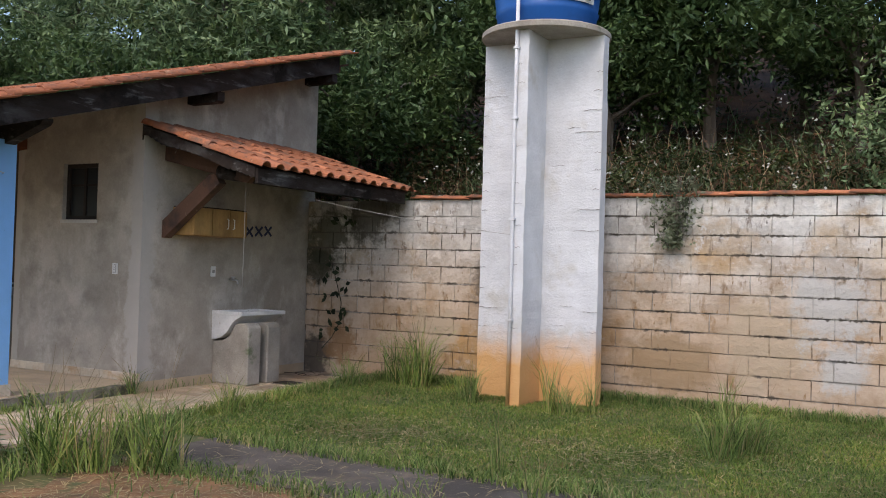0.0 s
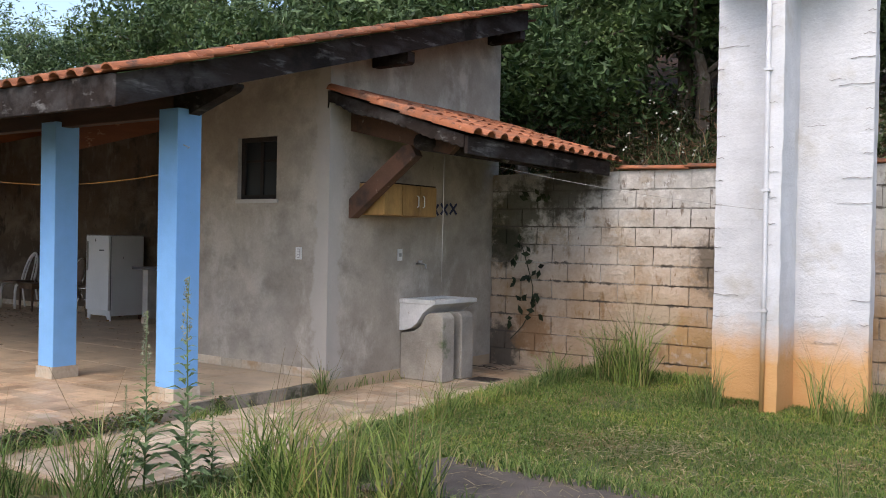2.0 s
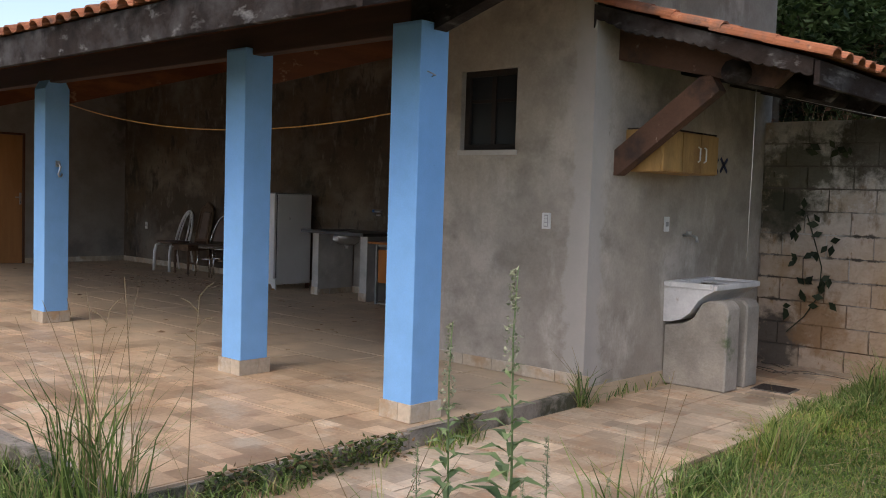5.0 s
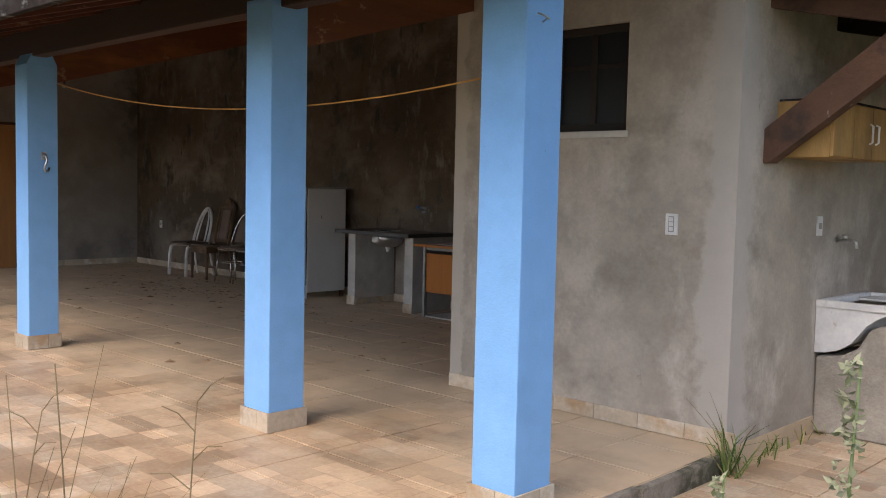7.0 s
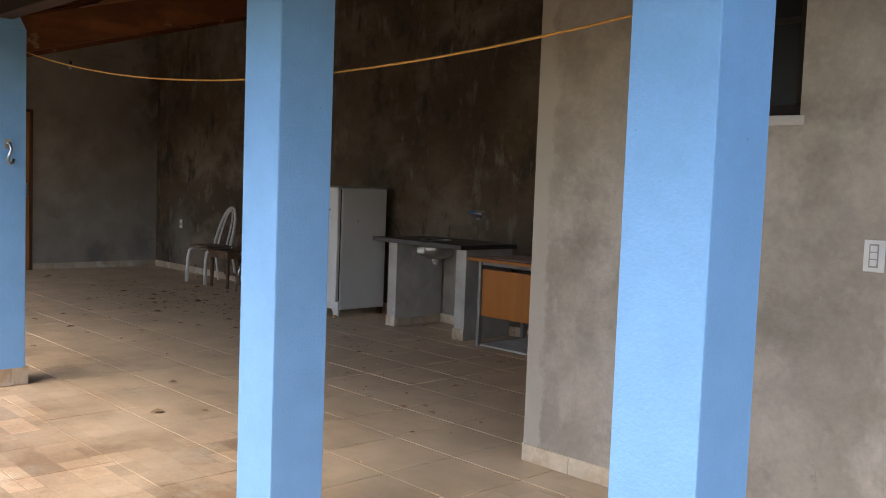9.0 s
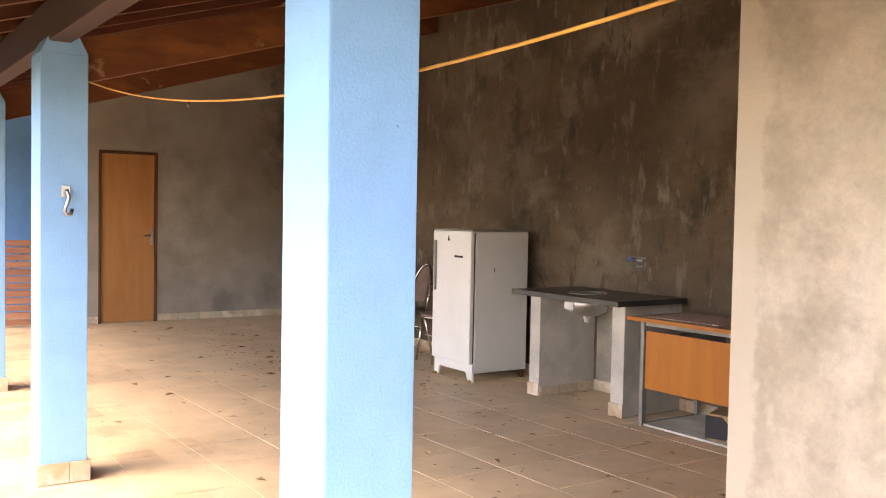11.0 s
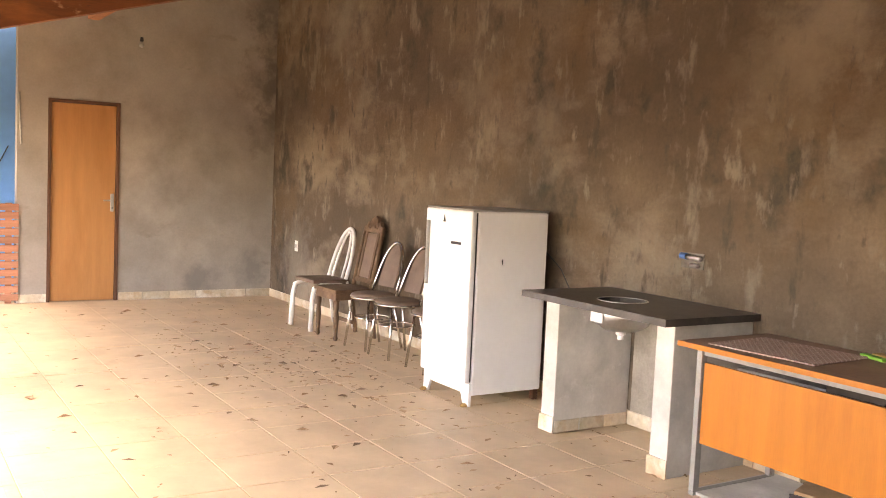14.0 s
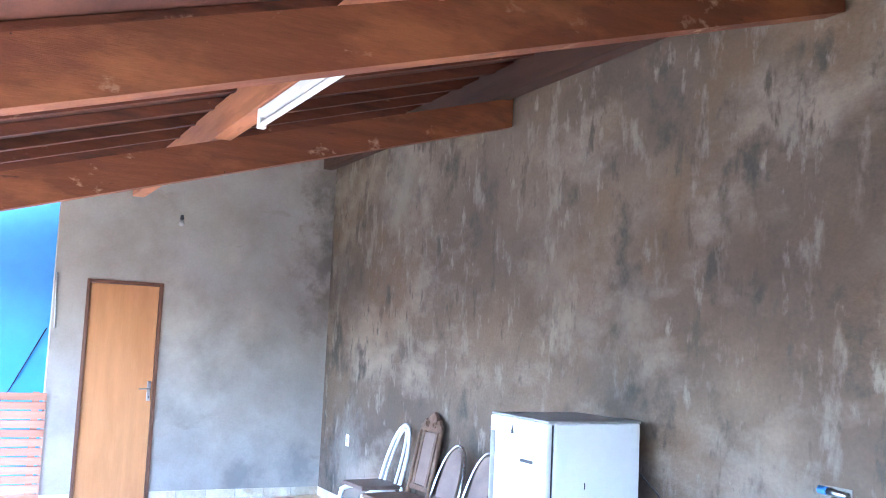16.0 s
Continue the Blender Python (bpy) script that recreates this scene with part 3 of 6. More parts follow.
def tube(bm, pts, r, sides=8, r1=None, cap=True):
    """A round bar along a line of points."""
    pts = [Vector(p) for p in pts]
    rings = []
    ref = Vector((0.31, 0.17, 0.93)).normalized()
    for i, p in enumerate(pts):
        d = (pts[min(i + 1, len(pts) - 1)] - pts[max(i - 1, 0)]).normalized()
        if abs(d.dot(ref)) > 0.97:
            ref = Vector((0.9, 0.3, 0.1)).normalized()
        u = d.cross(ref).normalized()
        w = d.cross(u)
        rr = r if r1 is None else r + (r1 - r) * i / (len(pts) - 1)
        rings.append([bm.verts.new(p + rr * (math.cos(2 * math.pi * k / sides) * u + math.sin(2 * math.pi * k / sides) * w)) for k in range(sides)])
        ref = u.cross(d)
    for A, B in zip(rings, rings[1:]):
        for k in range(sides):
            bm.faces.new((A[k], A[(k + 1) % sides], B[(k + 1) % sides], B[k]))
    if cap:
        bm.faces.new(rings[0])
        bm.faces.new(rings[-1])
    bmesh.ops.recalc_face_normals(bm, faces=bm.faces)
    return bm


def tubed(pts, r, sides=8, r1=None):
    return tube(bmesh.new(), pts, r, sides, r1)


def lathe(bm, profile, cx=0.0, cy=0.0, n=32):
    rings = [[bm.verts.new((cx + r * math.cos(2 * math.pi * k / n), cy + r * math.sin(2 * math.pi * k / n), z)) for k in range(n)] for r, z in profile]
    for A, B in zip(rings, rings[1:]):
        for k in range(n):
            bm.faces.new((A[k], A[(k + 1) % n], B[(k + 1) % n], B[k]))
    bm.faces.new(rings[0][::-1])
    bm.faces.new(rings[-1])
    bmesh.ops.recalc_face_normals(bm, faces=bm.faces)
    return bm


def lathed(profile, cx=0.0, cy=0.0, n=32):
    return lathe(bmesh.new(), profile, cx, cy, n)


def arc(cx, cz, rx, rz, a0, a1, n):
    return [(cx + rx * math.cos(radians(a0 + (a1 - a0) * i / n)), cz + rz * math.sin(radians(a0 + (a1 - a0) * i / n))) for i in range(n + 1)]


def quads_mesh(name, verts, faces, ma):
    me = bpy.data.meshes.new(name)
    me.from_pydata(verts.tolist(), [], faces.tolist())
    me.materials.append(ma)
    return me


def leaves_mesh(name, centres, length, width, ma, rng, droop=0.3):
    """Many small pointed leaves, each one folded along its middle."""
    n = len(centres)
    yaw = rng.uniform(0, 2 * np.pi, n)
    tilt = rng.normal(-droop, 0.55, n)
    d = np.stack([np.cos(yaw) * np.cos(tilt), np.sin(yaw) * np.cos(tilt), np.sin(tilt)], 1)
    s = np.stack([-np.sin(yaw), np.cos(yaw), np.zeros(n)], 1)
    roll = rng.normal(0, 0.6, n)[:, None]
    up = np.cross(d, s)
    s = s * np.cos(roll) + up * np.sin(roll)
    L = (length * rng.uniform(0.6, 1.25, n))[:, None]
    W = (width * rng.uniform(0.7, 1.2, n))[:, None]
    up = np.cross(s, d)
    a, b = centres, centres + d * L
    mid = centres + d * L * 0.45 + up * W * 0.18
    v = np.stack([a, mid + s * W / 2, b, mid - s * W / 2], 1).reshape(-1, 3)
    i = np.arange(n)[:, None] * 4
    return quads_mesh(name, v, np.concatenate([i + [[0, 1, 2]], i + [[0, 2, 3]]]), ma)


def blades_mesh(name, roots, height, width, ma, rng, lean=0.35):
    """Grass blades of two bent pieces each."""
    n = len(roots)
    yaw, face = rng.uniform(0, 2 * np.pi, n), rng.uniform(0, 2 * np.pi, n)
    h = (height * rng.uniform(0.45, 1.25, n))[:, None]
    le = (lean * rng.uniform(0.2, 1.6, n))[:, None]
    out = np.stack([np.cos(yaw), np.sin(yaw), np.zeros(n)], 1)
    s = np.stack([np.cos(face), np.sin(face), np.zeros(n)], 1) * width / 2
    up = np.array([[0, 0, 1.0]])
    mid = roots + up * h * 0.6 + out * h * le * 0.35
    tip = roots + up * h * (1 - 0.25 * le) + out * h * le
    v = np.stack([roots - s, roots + s, mid + s * 0.75, mid - s * 0.75, tip], 1).reshape(-1, 3)
    i = np.arange(n)[:, None] * 5
    f3 = np.concatenate([i + [[0, 1, 2]], i + [[0, 2, 3]], i + [[3, 2, 4]]])
    return quads_mesh(name, v, f3, ma)


# ---------------------------------------------------------------- the plan
WALL_Y, SIDE_X, BACK_Y, END_X, JAMB_X = 6.68, -7.34, 9.45, -18.96, -9.345
LOW = -0.10                       # the path and lawn lie this far below the tiled floor
VERGE_X, EAVE_Y = -6.86, 4.12


def zb(y):
    """Underside of the roof's rafters."""
    return 2.15 + 0.292 * (y - 4.09)


def ground_z(x, y):
    z = LOW - 0.02
    if y > 9.7:
        k = min(1.0, (y - 9.7) / 0.5)
        z += k * 1.35 + max(0.0, y - 10.0) * 0.42 / (1 + max(0, y - 26) * 0.04) + 0.25 * noise.noise((x * 0.5, y * 0.5, 0))
    elif x > -6 and y < 9.4:
        z += 0.05 * min(1.0, max(0.0, (y - 6) / 3)) + 0.015 * noise.noise((x * 1.3, y * 1.3, 2.0))
    return z


def build_ground():
    xs = np.unique(np.concatenate([np.linspace(-900, -60, 10), np.linspace(-60, -24, 14), np.linspace(-24, 14, 96), np.linspace(14, 60, 16), np.linspace(60, 900, 10)]))
    ys = np.unique(np.concatenate([np.linspace(-900, -40, 8), np.linspace(-40, -4, 16), np.linspace(-4, 9.65, 40), np.array([9.7, 9.85, 10.05]), np.linspace(10.3, 30, 40), np.linspace(30, 90, 16), np.linspace(90, 900, 8)]))
    bm = bmesh.new()
    g = [[bm.verts.new((x, y, ground_z(x, y))) for x in xs] for y in ys]
    for r0, r1 in zip(g, g[1:]):
        for k in range(len(xs) - 1):
            bm.faces.new((r0[k], r0[k + 1], r1[k + 1], r1[k]))
    return structure("ground", bm, m_ground, "grassy yard with worn brown patches and a bank behind", "ground", True)


build_ground()


# ---------------------------------------------------------------- walls
def build_walls():
    # wall with the window: four blocks round the opening
    wx0, wx1, wz0, wz1 = -8.575, -8.025, 1.675, 2.285
    bm = bmesh.new()
    y0, y1 = WALL_Y, WALL_Y + 0.14
    box(bm, JAMB_X, wx0, y0, y1, LOW, wz1)
    box(bm, wx1, SIDE_X - 0.15, y0, y1, LOW, wz1)
    box(bm, wx0, wx1, y0, y1, LOW, wz0)
    prism(bm, [(y0, wz1), (y1, wz1), (y1, zb(y1)), (y0, zb(y0))], "x", JAMB_X, SIDE_X - 0.15)
    structure("wall_window", bm, m_plaster, "unpainted grey plaster wall with stains and a small window", "wall")
    bm = prismed([(WALL_Y - 0.004, LOW - 0.1), (BACK_Y + 0.14, LOW - 0.1), (BACK_Y + 0.14, zb(BACK_Y + 0.14)), (WALL_Y - 0.004, zb(WALL_Y))], "x", SIDE_X - 0.15, SIDE_X)
    structure("wall_side", bm, m_plaster, "unpainted grey plaster gable wall, damp and stained", "wall")
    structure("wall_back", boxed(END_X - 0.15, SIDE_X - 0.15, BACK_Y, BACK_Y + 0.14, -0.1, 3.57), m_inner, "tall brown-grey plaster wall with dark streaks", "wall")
    structure("wall_plate", boxed(END_X, SIDE_X - 0.15, BACK_Y - 0.004, BACK_Y + 0.14, 3.574, 3.79, 0.006), m_shadedred, "dark timber plate along the top of the wall", "beam")
    dy0, dy1, dz = 6.99, 7.705, 2.115
    bm = bmesh.new()
    y0 = 6.70
    box(bm, END_X - 0.15, END_X, y0, dy0, -0.1, dz)
    box(bm, END_X - 0.15, END_X, dy1, BACK_Y, -0.1, dz)
    prism(bm, [(y0, dz), (BACK_Y, dz), (BACK_Y, zb(BACK_Y) + 0.06), (y0, zb(y0) + 0.06)], "x", END_X - 0.15, END_X)
    structure("wall_door", bm, m_end, "light grey plaster wall with a wooden door", "wall")
    # two unseen walls, added to keep low sky light out of the porch
    structure("wall_yard_front", boxed(END_X - 1.35, 9.3, -5.4, -5.25, LOW - 0.3, 2.35), m_block, "added unseen wall that blocks low sky light from the front", "wall")
    structure("wall_yard_side", boxed(9.15, 9.3, -5.249, 9.6, LOW - 0.3, 2.35), m_block, "added unseen wall that blocks low sky light from the side", "wall")
    structure("wall_blue", boxed(END_X - 1.35, END_X - 1.2, 2.0, 9.6, -0.2, 3.3), m_deepblue, "bright blue painted end wall", "wall")


build_walls()


def build_floor():
    bm = bmesh.new()
    box(bm, END_X - 1.3, -7.33, 3.27, BACK_Y, LOW - 0.15, -0.005)
    structure("floor", bm, m_grout, "porch floor of tan sandstone-print tiles strewn with leaves", "floor")
    # worn concrete edge, broken here and there
    rng = random.Random(4)
    edge = tagged(new("floor_edge"), "cracked mossy concrete edge of the porch", "edge", "", "structure")
    y = 3.22
    while y < 6.62:
        L = rng.uniform(0.45, 1.2)
        y1 = min(y + L, 6.64)
        bm = boxed(-7.36, -7.308 + rng.uniform(-0.008, 0.012), y, y1 - 0.001, LOW - 0.12, -0.004 - rng.choice([0, 0, 0.004, 0.012]), 0.008)
        for v in bm.verts:
            v.co += Vector((rng.uniform(-0.008, 0.008), 0, rng.uniform(-0.006, 0.004)))
        part("kerb_piece", bm, m_slabside, edge)
        y = y1
    x = -7.35
    while x > -12.5:
        x1 = x - rng.uniform(0.5, 1.3)
        bm = boxed(x1 + 0.004, x, 3.2 + rng.uniform(-0.015, 0.01), 3.29, LOW - 0.12, -0.006 - rng.choice([0, 0, 0.012]), 0.012)
        part("kerb_piece", bm, m_slabside, edge)
        x = x1
    structure("slab_front_far", boxed(END_X, -12.4, 3.2, 3.29, LOW - 0.12, -0.008), m_slabside, "mossy concrete front edge of the porch", "edge")


build_floor()


def build_roof():
    # boards that carry the tiles
    bm = bmesh.new()
    prism(bm, [(EAVE_Y + 0.02, zb(EAVE_Y) + 0.075), (9.62, zb(9.62) + 0.075), (9.62, zb(9.62) + 0.1), (EAVE_Y + 0.02, zb(EAVE_Y) + 0.1)], "x", END_X - 1.15, VERGE_X - 0.03)
    structure("ceiling", bm, m_boards, "underside of the tiled roof, reddish boards", "ceiling")
    fr = tagged(new("roof_frame"), "reddish timber rafters and beams under the tiled roof", "roof frame", "", "structure")
    for x in (-15.35, -12.44, -9.26):
        w = 0.055
        y0 = 5.16
        part("main_beam", prismed([(y0, zb(y0) - 0.43 + 0.12), (y0 + 0.1, zb(y0) - 0.41), (9.44, zb(9.44) - 0.435), (9.44, zb(9.44) - 0.215), (y0, zb(y0) - 0.215)], "x", x - w, x + w), m_redwood, fr)
    for y, x0, x1, deep in ((5.18, END_X - 0.5, -7.6, 0.215), (7.31, -18.4, -7.5, 0.125), (9.35, END_X, -7.5, 0.125)):
        z = zb(y)
        part("purlin", boxed(x0, x1, y - 0.055, y + 0.055, z - 0.215, z - 0.003, 0.008), m_shadedred if y > 8 else m_tanwood if y > 6 else m_shadedred, fr)
        xe = -6.905
        # dark timber here stands in for the verge's shade on the purlin ends
        part("purlin_end", prismed([(x1 + 0.002, z - 0.004), (x1 + 0.002, z - deep), (x1 + 0.25 * (xe - x1), z - deep), (xe - 0.03, z - (0.06 if y < 6 else deep)), (xe, z - (0.05 if y < 6 else deep) + 0.02), (xe, z - 0.004)], "y", y - 0.053, y + 0.053), m_oldwood, fr)
    x = -18.99
    while x < -7.0:
        part("rafter", prismed([(EAVE_Y + 0.03, zb(EAVE_Y)), (9.6, zb(9.6)), (9.6, zb(9.6) + 0.072), (EAVE_Y + 0.03, zb(EAVE_Y) + 0.072)], "x", x - 0.028, x + 0.028), m_rafter, fr)
        x += 0.52
    eave = tagged(new("roof_trim"), "dark weathered fascia boards along the roof edges", "fascia", "", "structure")
    part("fascia_board", boxed(END_X - 1.15, VERGE_X - 0.04, EAVE_Y - 0.03, EAVE_Y + 0.015, 2.16, 2.375, 0.006), m_oldwood, eave)
    part("verge_board", prismed([(4.08, zb(4.08)), (9.38, zb(9.38)), (9.38, zb(9.38) + 0.215), (4.08, zb(4.08) + 0.215)], "x", VERGE_X - 0.04, VERGE_X), m_oldwood, eave, "grey weathered board with split ends")


build_roof()


# ---------------------------------------------------------------- pillars
def build_pillar(x, y, m_top, label, capped=False):
    t = thing("porch_pillar", x, y, 0, 0, label, "pillar", "pillars of the porch")
    c = 0.116
    bm = bmesh.new()
    box(bm, -c, c, -c, c, 0.095, m_top - (0.07 if capped else -0.02), 0.006)
    k = c * 0.55 if capped else c * 0.97
    lo, hi = [[bm.verts.new((sx * c * 0.995, sy * w, z)) for sx, sy in ((-1, -1), (1, -1), (1, 1), (-1, 1))] for w, z in ((c * 0.995, m_top - (0.071 if capped else -0.019)), (k, m_top + 0.03))]
    for i in range(4):
        bm.faces.new((lo[i], lo[(i + 1) % 4], hi[(i + 1) % 4], hi[i]))
    bm.faces.new(hi)
    for v in bm.verts:
        v.co.x += 0.004 * noise.noise((v.co.z * 2, x, 0))
    part("shaft", bm, m_blue, t)
    bm = bmesh.new()
    b = 0.128
    box(bm, -b + 0.004, b - 0.004, -b + 0.004, b - 0.004, 0.0, 0.1, 0)
    part("plinth_core", bm, m_grout, t)
    for i in range(4):
        a = Matrix.Rotation(math.pi / 2 * i, 4, "Z")
        part("skirting_tile", box(bmesh.new(), -b, 0.025, -b - 0.004, -b + 0.006, 0.002, 0.108, 0, a), m_tilebase, t)
        part("skirting_tile", box(bmesh.new(), 0.029, b, -b - 0.004, -b + 0.006, 0.002, 0.108, 0, a), m_tilebase, t)
    return t


p1 = build_pillar(-7.525, 5.14, zb(5.18) - 0.2, "light blue painted square pillar with ivory tile foot")
p2 = copy_thing(p1, pose(-9.262, 5.185, 0))
p3 = build_pillar(-12.44, 5.20, zb(5.18) - 0.2, "light blue painted square pillar with tapered head and ivory foot", True)
p4 = copy_thing(p3, pose(-15.14, 5.23, 0))


def build_window():
    w = tagged(new("window_1"), "small dark wooden casement window, panes painted dark as the room behind", "window", "", "structure")
    x0, x1, z0, z1, y = -8.575, -8.025, 1.675, 2.285, WALL_Y + 0.05
    bm = bmesh.new()
    for a in ((x0, x1, z0, z0 + 0.045), (x0, x1, z1 - 0.045, z1), (x0, x0 + 0.045, z0 + 0.045, z1 - 0.045), (x1 - 0.045, x1, z0 + 0.045, z1 - 0.045)):
        box(bm, a[0], a[1], y, y + 0.07, a[2], a[3], 0.004)
    part("window_frame", bm, m_dark, w)
    xm, zm = (x0 + x1) / 2, (z0 + z1) / 2
    part("mullion", boxed(xm - 0.02, xm + 0.02, y + 0.015, y + 0.05, z0 + 0.045, z1 - 0.045, 0.003), m_dark, w)
    part("glazing_bar", boxed(x0 + 0.045, xm - 0.022, y + 0.02, y + 0.045, zm + 0.06, zm + 0.085, 0.003), m_dark, w)
    part("glazing_bar", boxed(xm + 0.022, x1 - 0.045, y + 0.02, y + 0.045, zm + 0.06, zm + 0.085, 0.003), m_dark, w)
    for a, b in ((x0 + 0.045, xm - 0.02), (xm + 0.02, x1 - 0.045)):
        for c, d in ((z0 + 0.045, zm + 0.06), (zm + 0.085, z1 - 0.045)):
            part("pane", boxed(a, b, y + 0.03, y + 0.034, c, d), m_glass, w)
    part("window_sill", boxed(x0 - 0.02, x1 + 0.02, WALL_Y - 0.008, WALL_Y + 0.05, z0 - 0.04, z0 - 0.002, 0.004), m_pale, w, "rough pale plaster sill")


build_window()


def build_door():
    d = tagged(new("door_1"), "closed honey-coloured plain wooden door in a dark frame", "door", "", "structure")
    y0, y1, zt = 6.99, 7.705, 2.115
    f = 0.032
    bm = bmesh.new()
    box(bm, END_X - 0.12, END_X + 0.012, y0, y0 + f, 0, zt, 0.003)
    box(bm, END_X - 0.12, END_X + 0.012, y1 - f, y1, 0, zt, 0.003)
    box(bm, END_X - 0.12, END_X + 0.012, y0 + f, y1 - f, zt - f, zt, 0.003)
    part("door_frame", bm, m_frame, d)
    part("door_leaf", boxed(END_X - 0.05, END_X - 0.012, y0 + f + 0.004, y1 - f - 0.004, 0.008, zt - f - 0.004, 0.003), m_door, d)
    hd = part("door_handle", boxed(END_X - 0.014, END_X - 0.004, 7.62, 7.655, 0.96, 1.15, 0.004), m_steel, d, "steel lever handle")
    part("lever", tubed([(END_X - 0.006, 7.638, 1.08), (END_X + 0.035, 7.638, 1.08), (END_X + 0.04, 7.60, 1.08), (END_X + 0.04, 7.54, 1.078)], 0.008), m_steel, hd)
    part("keyhole", boxed(END_X - 0.006, END_X - 0.002, 7.634, 7.642, 0.985, 1.01), m_ink, hd)


build_door()


# ---------------------------------------------------------------- block wall
def build_block_wall():
    bm = boxed(SIDE_X + 0.004, 9.0, BACK_Y + 0.016, BACK_Y + 0.15, LOW - 0.3, 2.075)
    return structure("wall_blocks", bm, m_joint, "boundary wall of worn whitewashed concrete blocks", "wall")


block_wall = build_block_wall()


# ---------------------------------------------------------------- water tower
def build_tower():
    t = thing("water_tower", -3.77, 8.75, LOW - 0.05, 0, "whitewashed cross-shaped concrete column with orange mud on its foot", "tower")
    H = 3.75 + 0.05
    a, w, fw, fr = 0.66, 0.075, 0.058, 0.56
    out = [(-a, -w), (-fw, -w), (-fw, -fr), (fw, -fr), (fw, -w), (a, -w), (a, w), (fw, w), (fw, fr), (-fw, fr), (-fw, w), (-a, w)]
    bm = prismed(out, "z", 0, H)
    es = [e for e in bm.edges if abs(e.verts[0].co.z - e.verts[1].co.z) > 1]
    bmesh.ops.subdivide_edges(bm, edges=es, cuts=60, use_grid_fill=True)
    rng = random.Random(8)
    for v in bm.verts:
        v.co.x += 0.008 * noise.noise((v.co.x * 3, v.co.y * 3, v.co.z * 2.2)) + 0.007 * noise.noise((v.co.x * 3, v.co.y * 3, v.co.z * 9))
        v.co.y += 0.006 * noise.noise((v.co.y * 3 + 9, v.co.x * 3, v.co.z * 2.2)) + 0.005 * noise.noise((v.co.y * 3 + 9, v.co.x * 3, v.co.z * 9))
    part("column", bm, m_white, t)
    part("platform", lathed([(0.64, H), (0.67, H + 0.012), (0.67, H + 0.06), (0.65, H + 0.075)], 0, 0, 40), m_concrete, t, "round grey concrete slab")
    # the joints of the cast lifts
    def sliver(x0, x1, z, y, thick):
        """A broken joint: a thin dark line of uneven width."""
        n = 5
        up = [(x0 + (x1 - x0) * q / n, z + rng.uniform(0.1, 1.0) * thick * math.sin(math.pi * (q + 0.4) / (n + 0.8)) + 0.006 * math.sin(q * 1.7 + z)) for q in range(n + 1)]
        dn = [(px, pz - rng.uniform(0.5, 1.3) * thick) for px, pz in up]
        return prismed(up + dn[::-1], "y", y, y + 0.004)
    for k in range(3, 18):
        z = k * 0.203 + rng.uniform(-0.02, 0.02)
        for side in (-1, 1):
            if rng.random() < 0.75:
                L = rng.uniform(0.03, 0.10) if rng.random() < 0.75 else rng.uniform(0.15, 0.30)
                part("crack", sliver(side * a, side * (a - L), z, -w - 0.011, 0.004), m_mortar, t)
        if rng.random() < 0.3:
            x0 = rng.uniform(0.12, 0.38)
            part("crack", sliver(x0, x0 + rng.uniform(0.06, 0.2), z + 0.05, -w - 0.011, 0.003), m_mortar, t)
        if rng.random() < 0.6:
            part("crack", sliver(-fw + 0.01, -fw + rng.uniform(0.04, 0.09), z + 0.03, -fr - 0.010, 0.003), m_mortar, t)
    pipe = thing("downpipe", -3.832, 8.75 - fr - 0.022, LOW - 0.04, 0, "white plastic water pipe strapped to the column", "pipe")
    part("pipe", tubed([(0, 0, 0), (0.004, 0, 1.2), (-0.004, 0, 2.6), (0, 0, 4.6)], 0.019, 10), m_white, pipe, smooth=True)
    for z in (0.9, 1.9, 2.9, 3.6):
        part("bracket", boxed(-0.032, 0.032, -0.024, 0.02, z, z + 0.022, 0.003), m_white, pipe)
    k = thing("water_tank", -3.77, 8.75, LOW - 0.05 + H + 0.075, 0, "blue plastic water tank with a white printed band", "water tank")
    part("body", lathed([(0.47, 0), (0.50, 0.02), (0.52, 0.16), (0.535, 0.19), (0.525, 0.21), (0.56, 0.46), (0.575, 0.49), (0.565, 0.51), (0.585, 0.60)], 0, 0, 48), m_tank, k, smooth=True)
    part("lid", lathed([(0.60, 0.60), (0.61, 0.62), (0.60, 0.65), (0.45, 0.72), (0.12, 0.75)], 0, 0, 48), m_tank, k, smooth=True)
    bm = bmesh.new()
    cols = [(radians(-70 + 62 * i / 14)) for i in range(15)]
    lo = [bm.verts.new((0.543 * math.cos(c), 0.543 * math.sin(c), 0.235)) for c in cols]
    hi = [bm.verts.new((0.566 * math.cos(c), 0.566 * math.sin(c), 0.43)) for c in cols]
    for i in range(14):
        bm.faces.new((lo[i], lo[i + 1], hi[i + 1], hi[i]))
    lab = part("printed_band", bm, m_paper, k, "white band with dark print")
    for i in range(5):
        c = radians(-64 + 11 * i)
        part("print_bar", box(bmesh.new(), 0.553, 0.566, -0.03, 0.03, 0.26, 0.40, 0, Matrix.Rotation(c, 4, "Z")), m_ink, lab)


build_tower()


# ---------------------------------------------------------------- lean-to over the wash place
LX0, LX1, LY0, LY1 = -7.36, -5.80, 6.69, 9.44


def lz(x):
    """Top of the boards under the lean-to's tiles."""
    return 2.66 - 0.317 * (x - LX0)


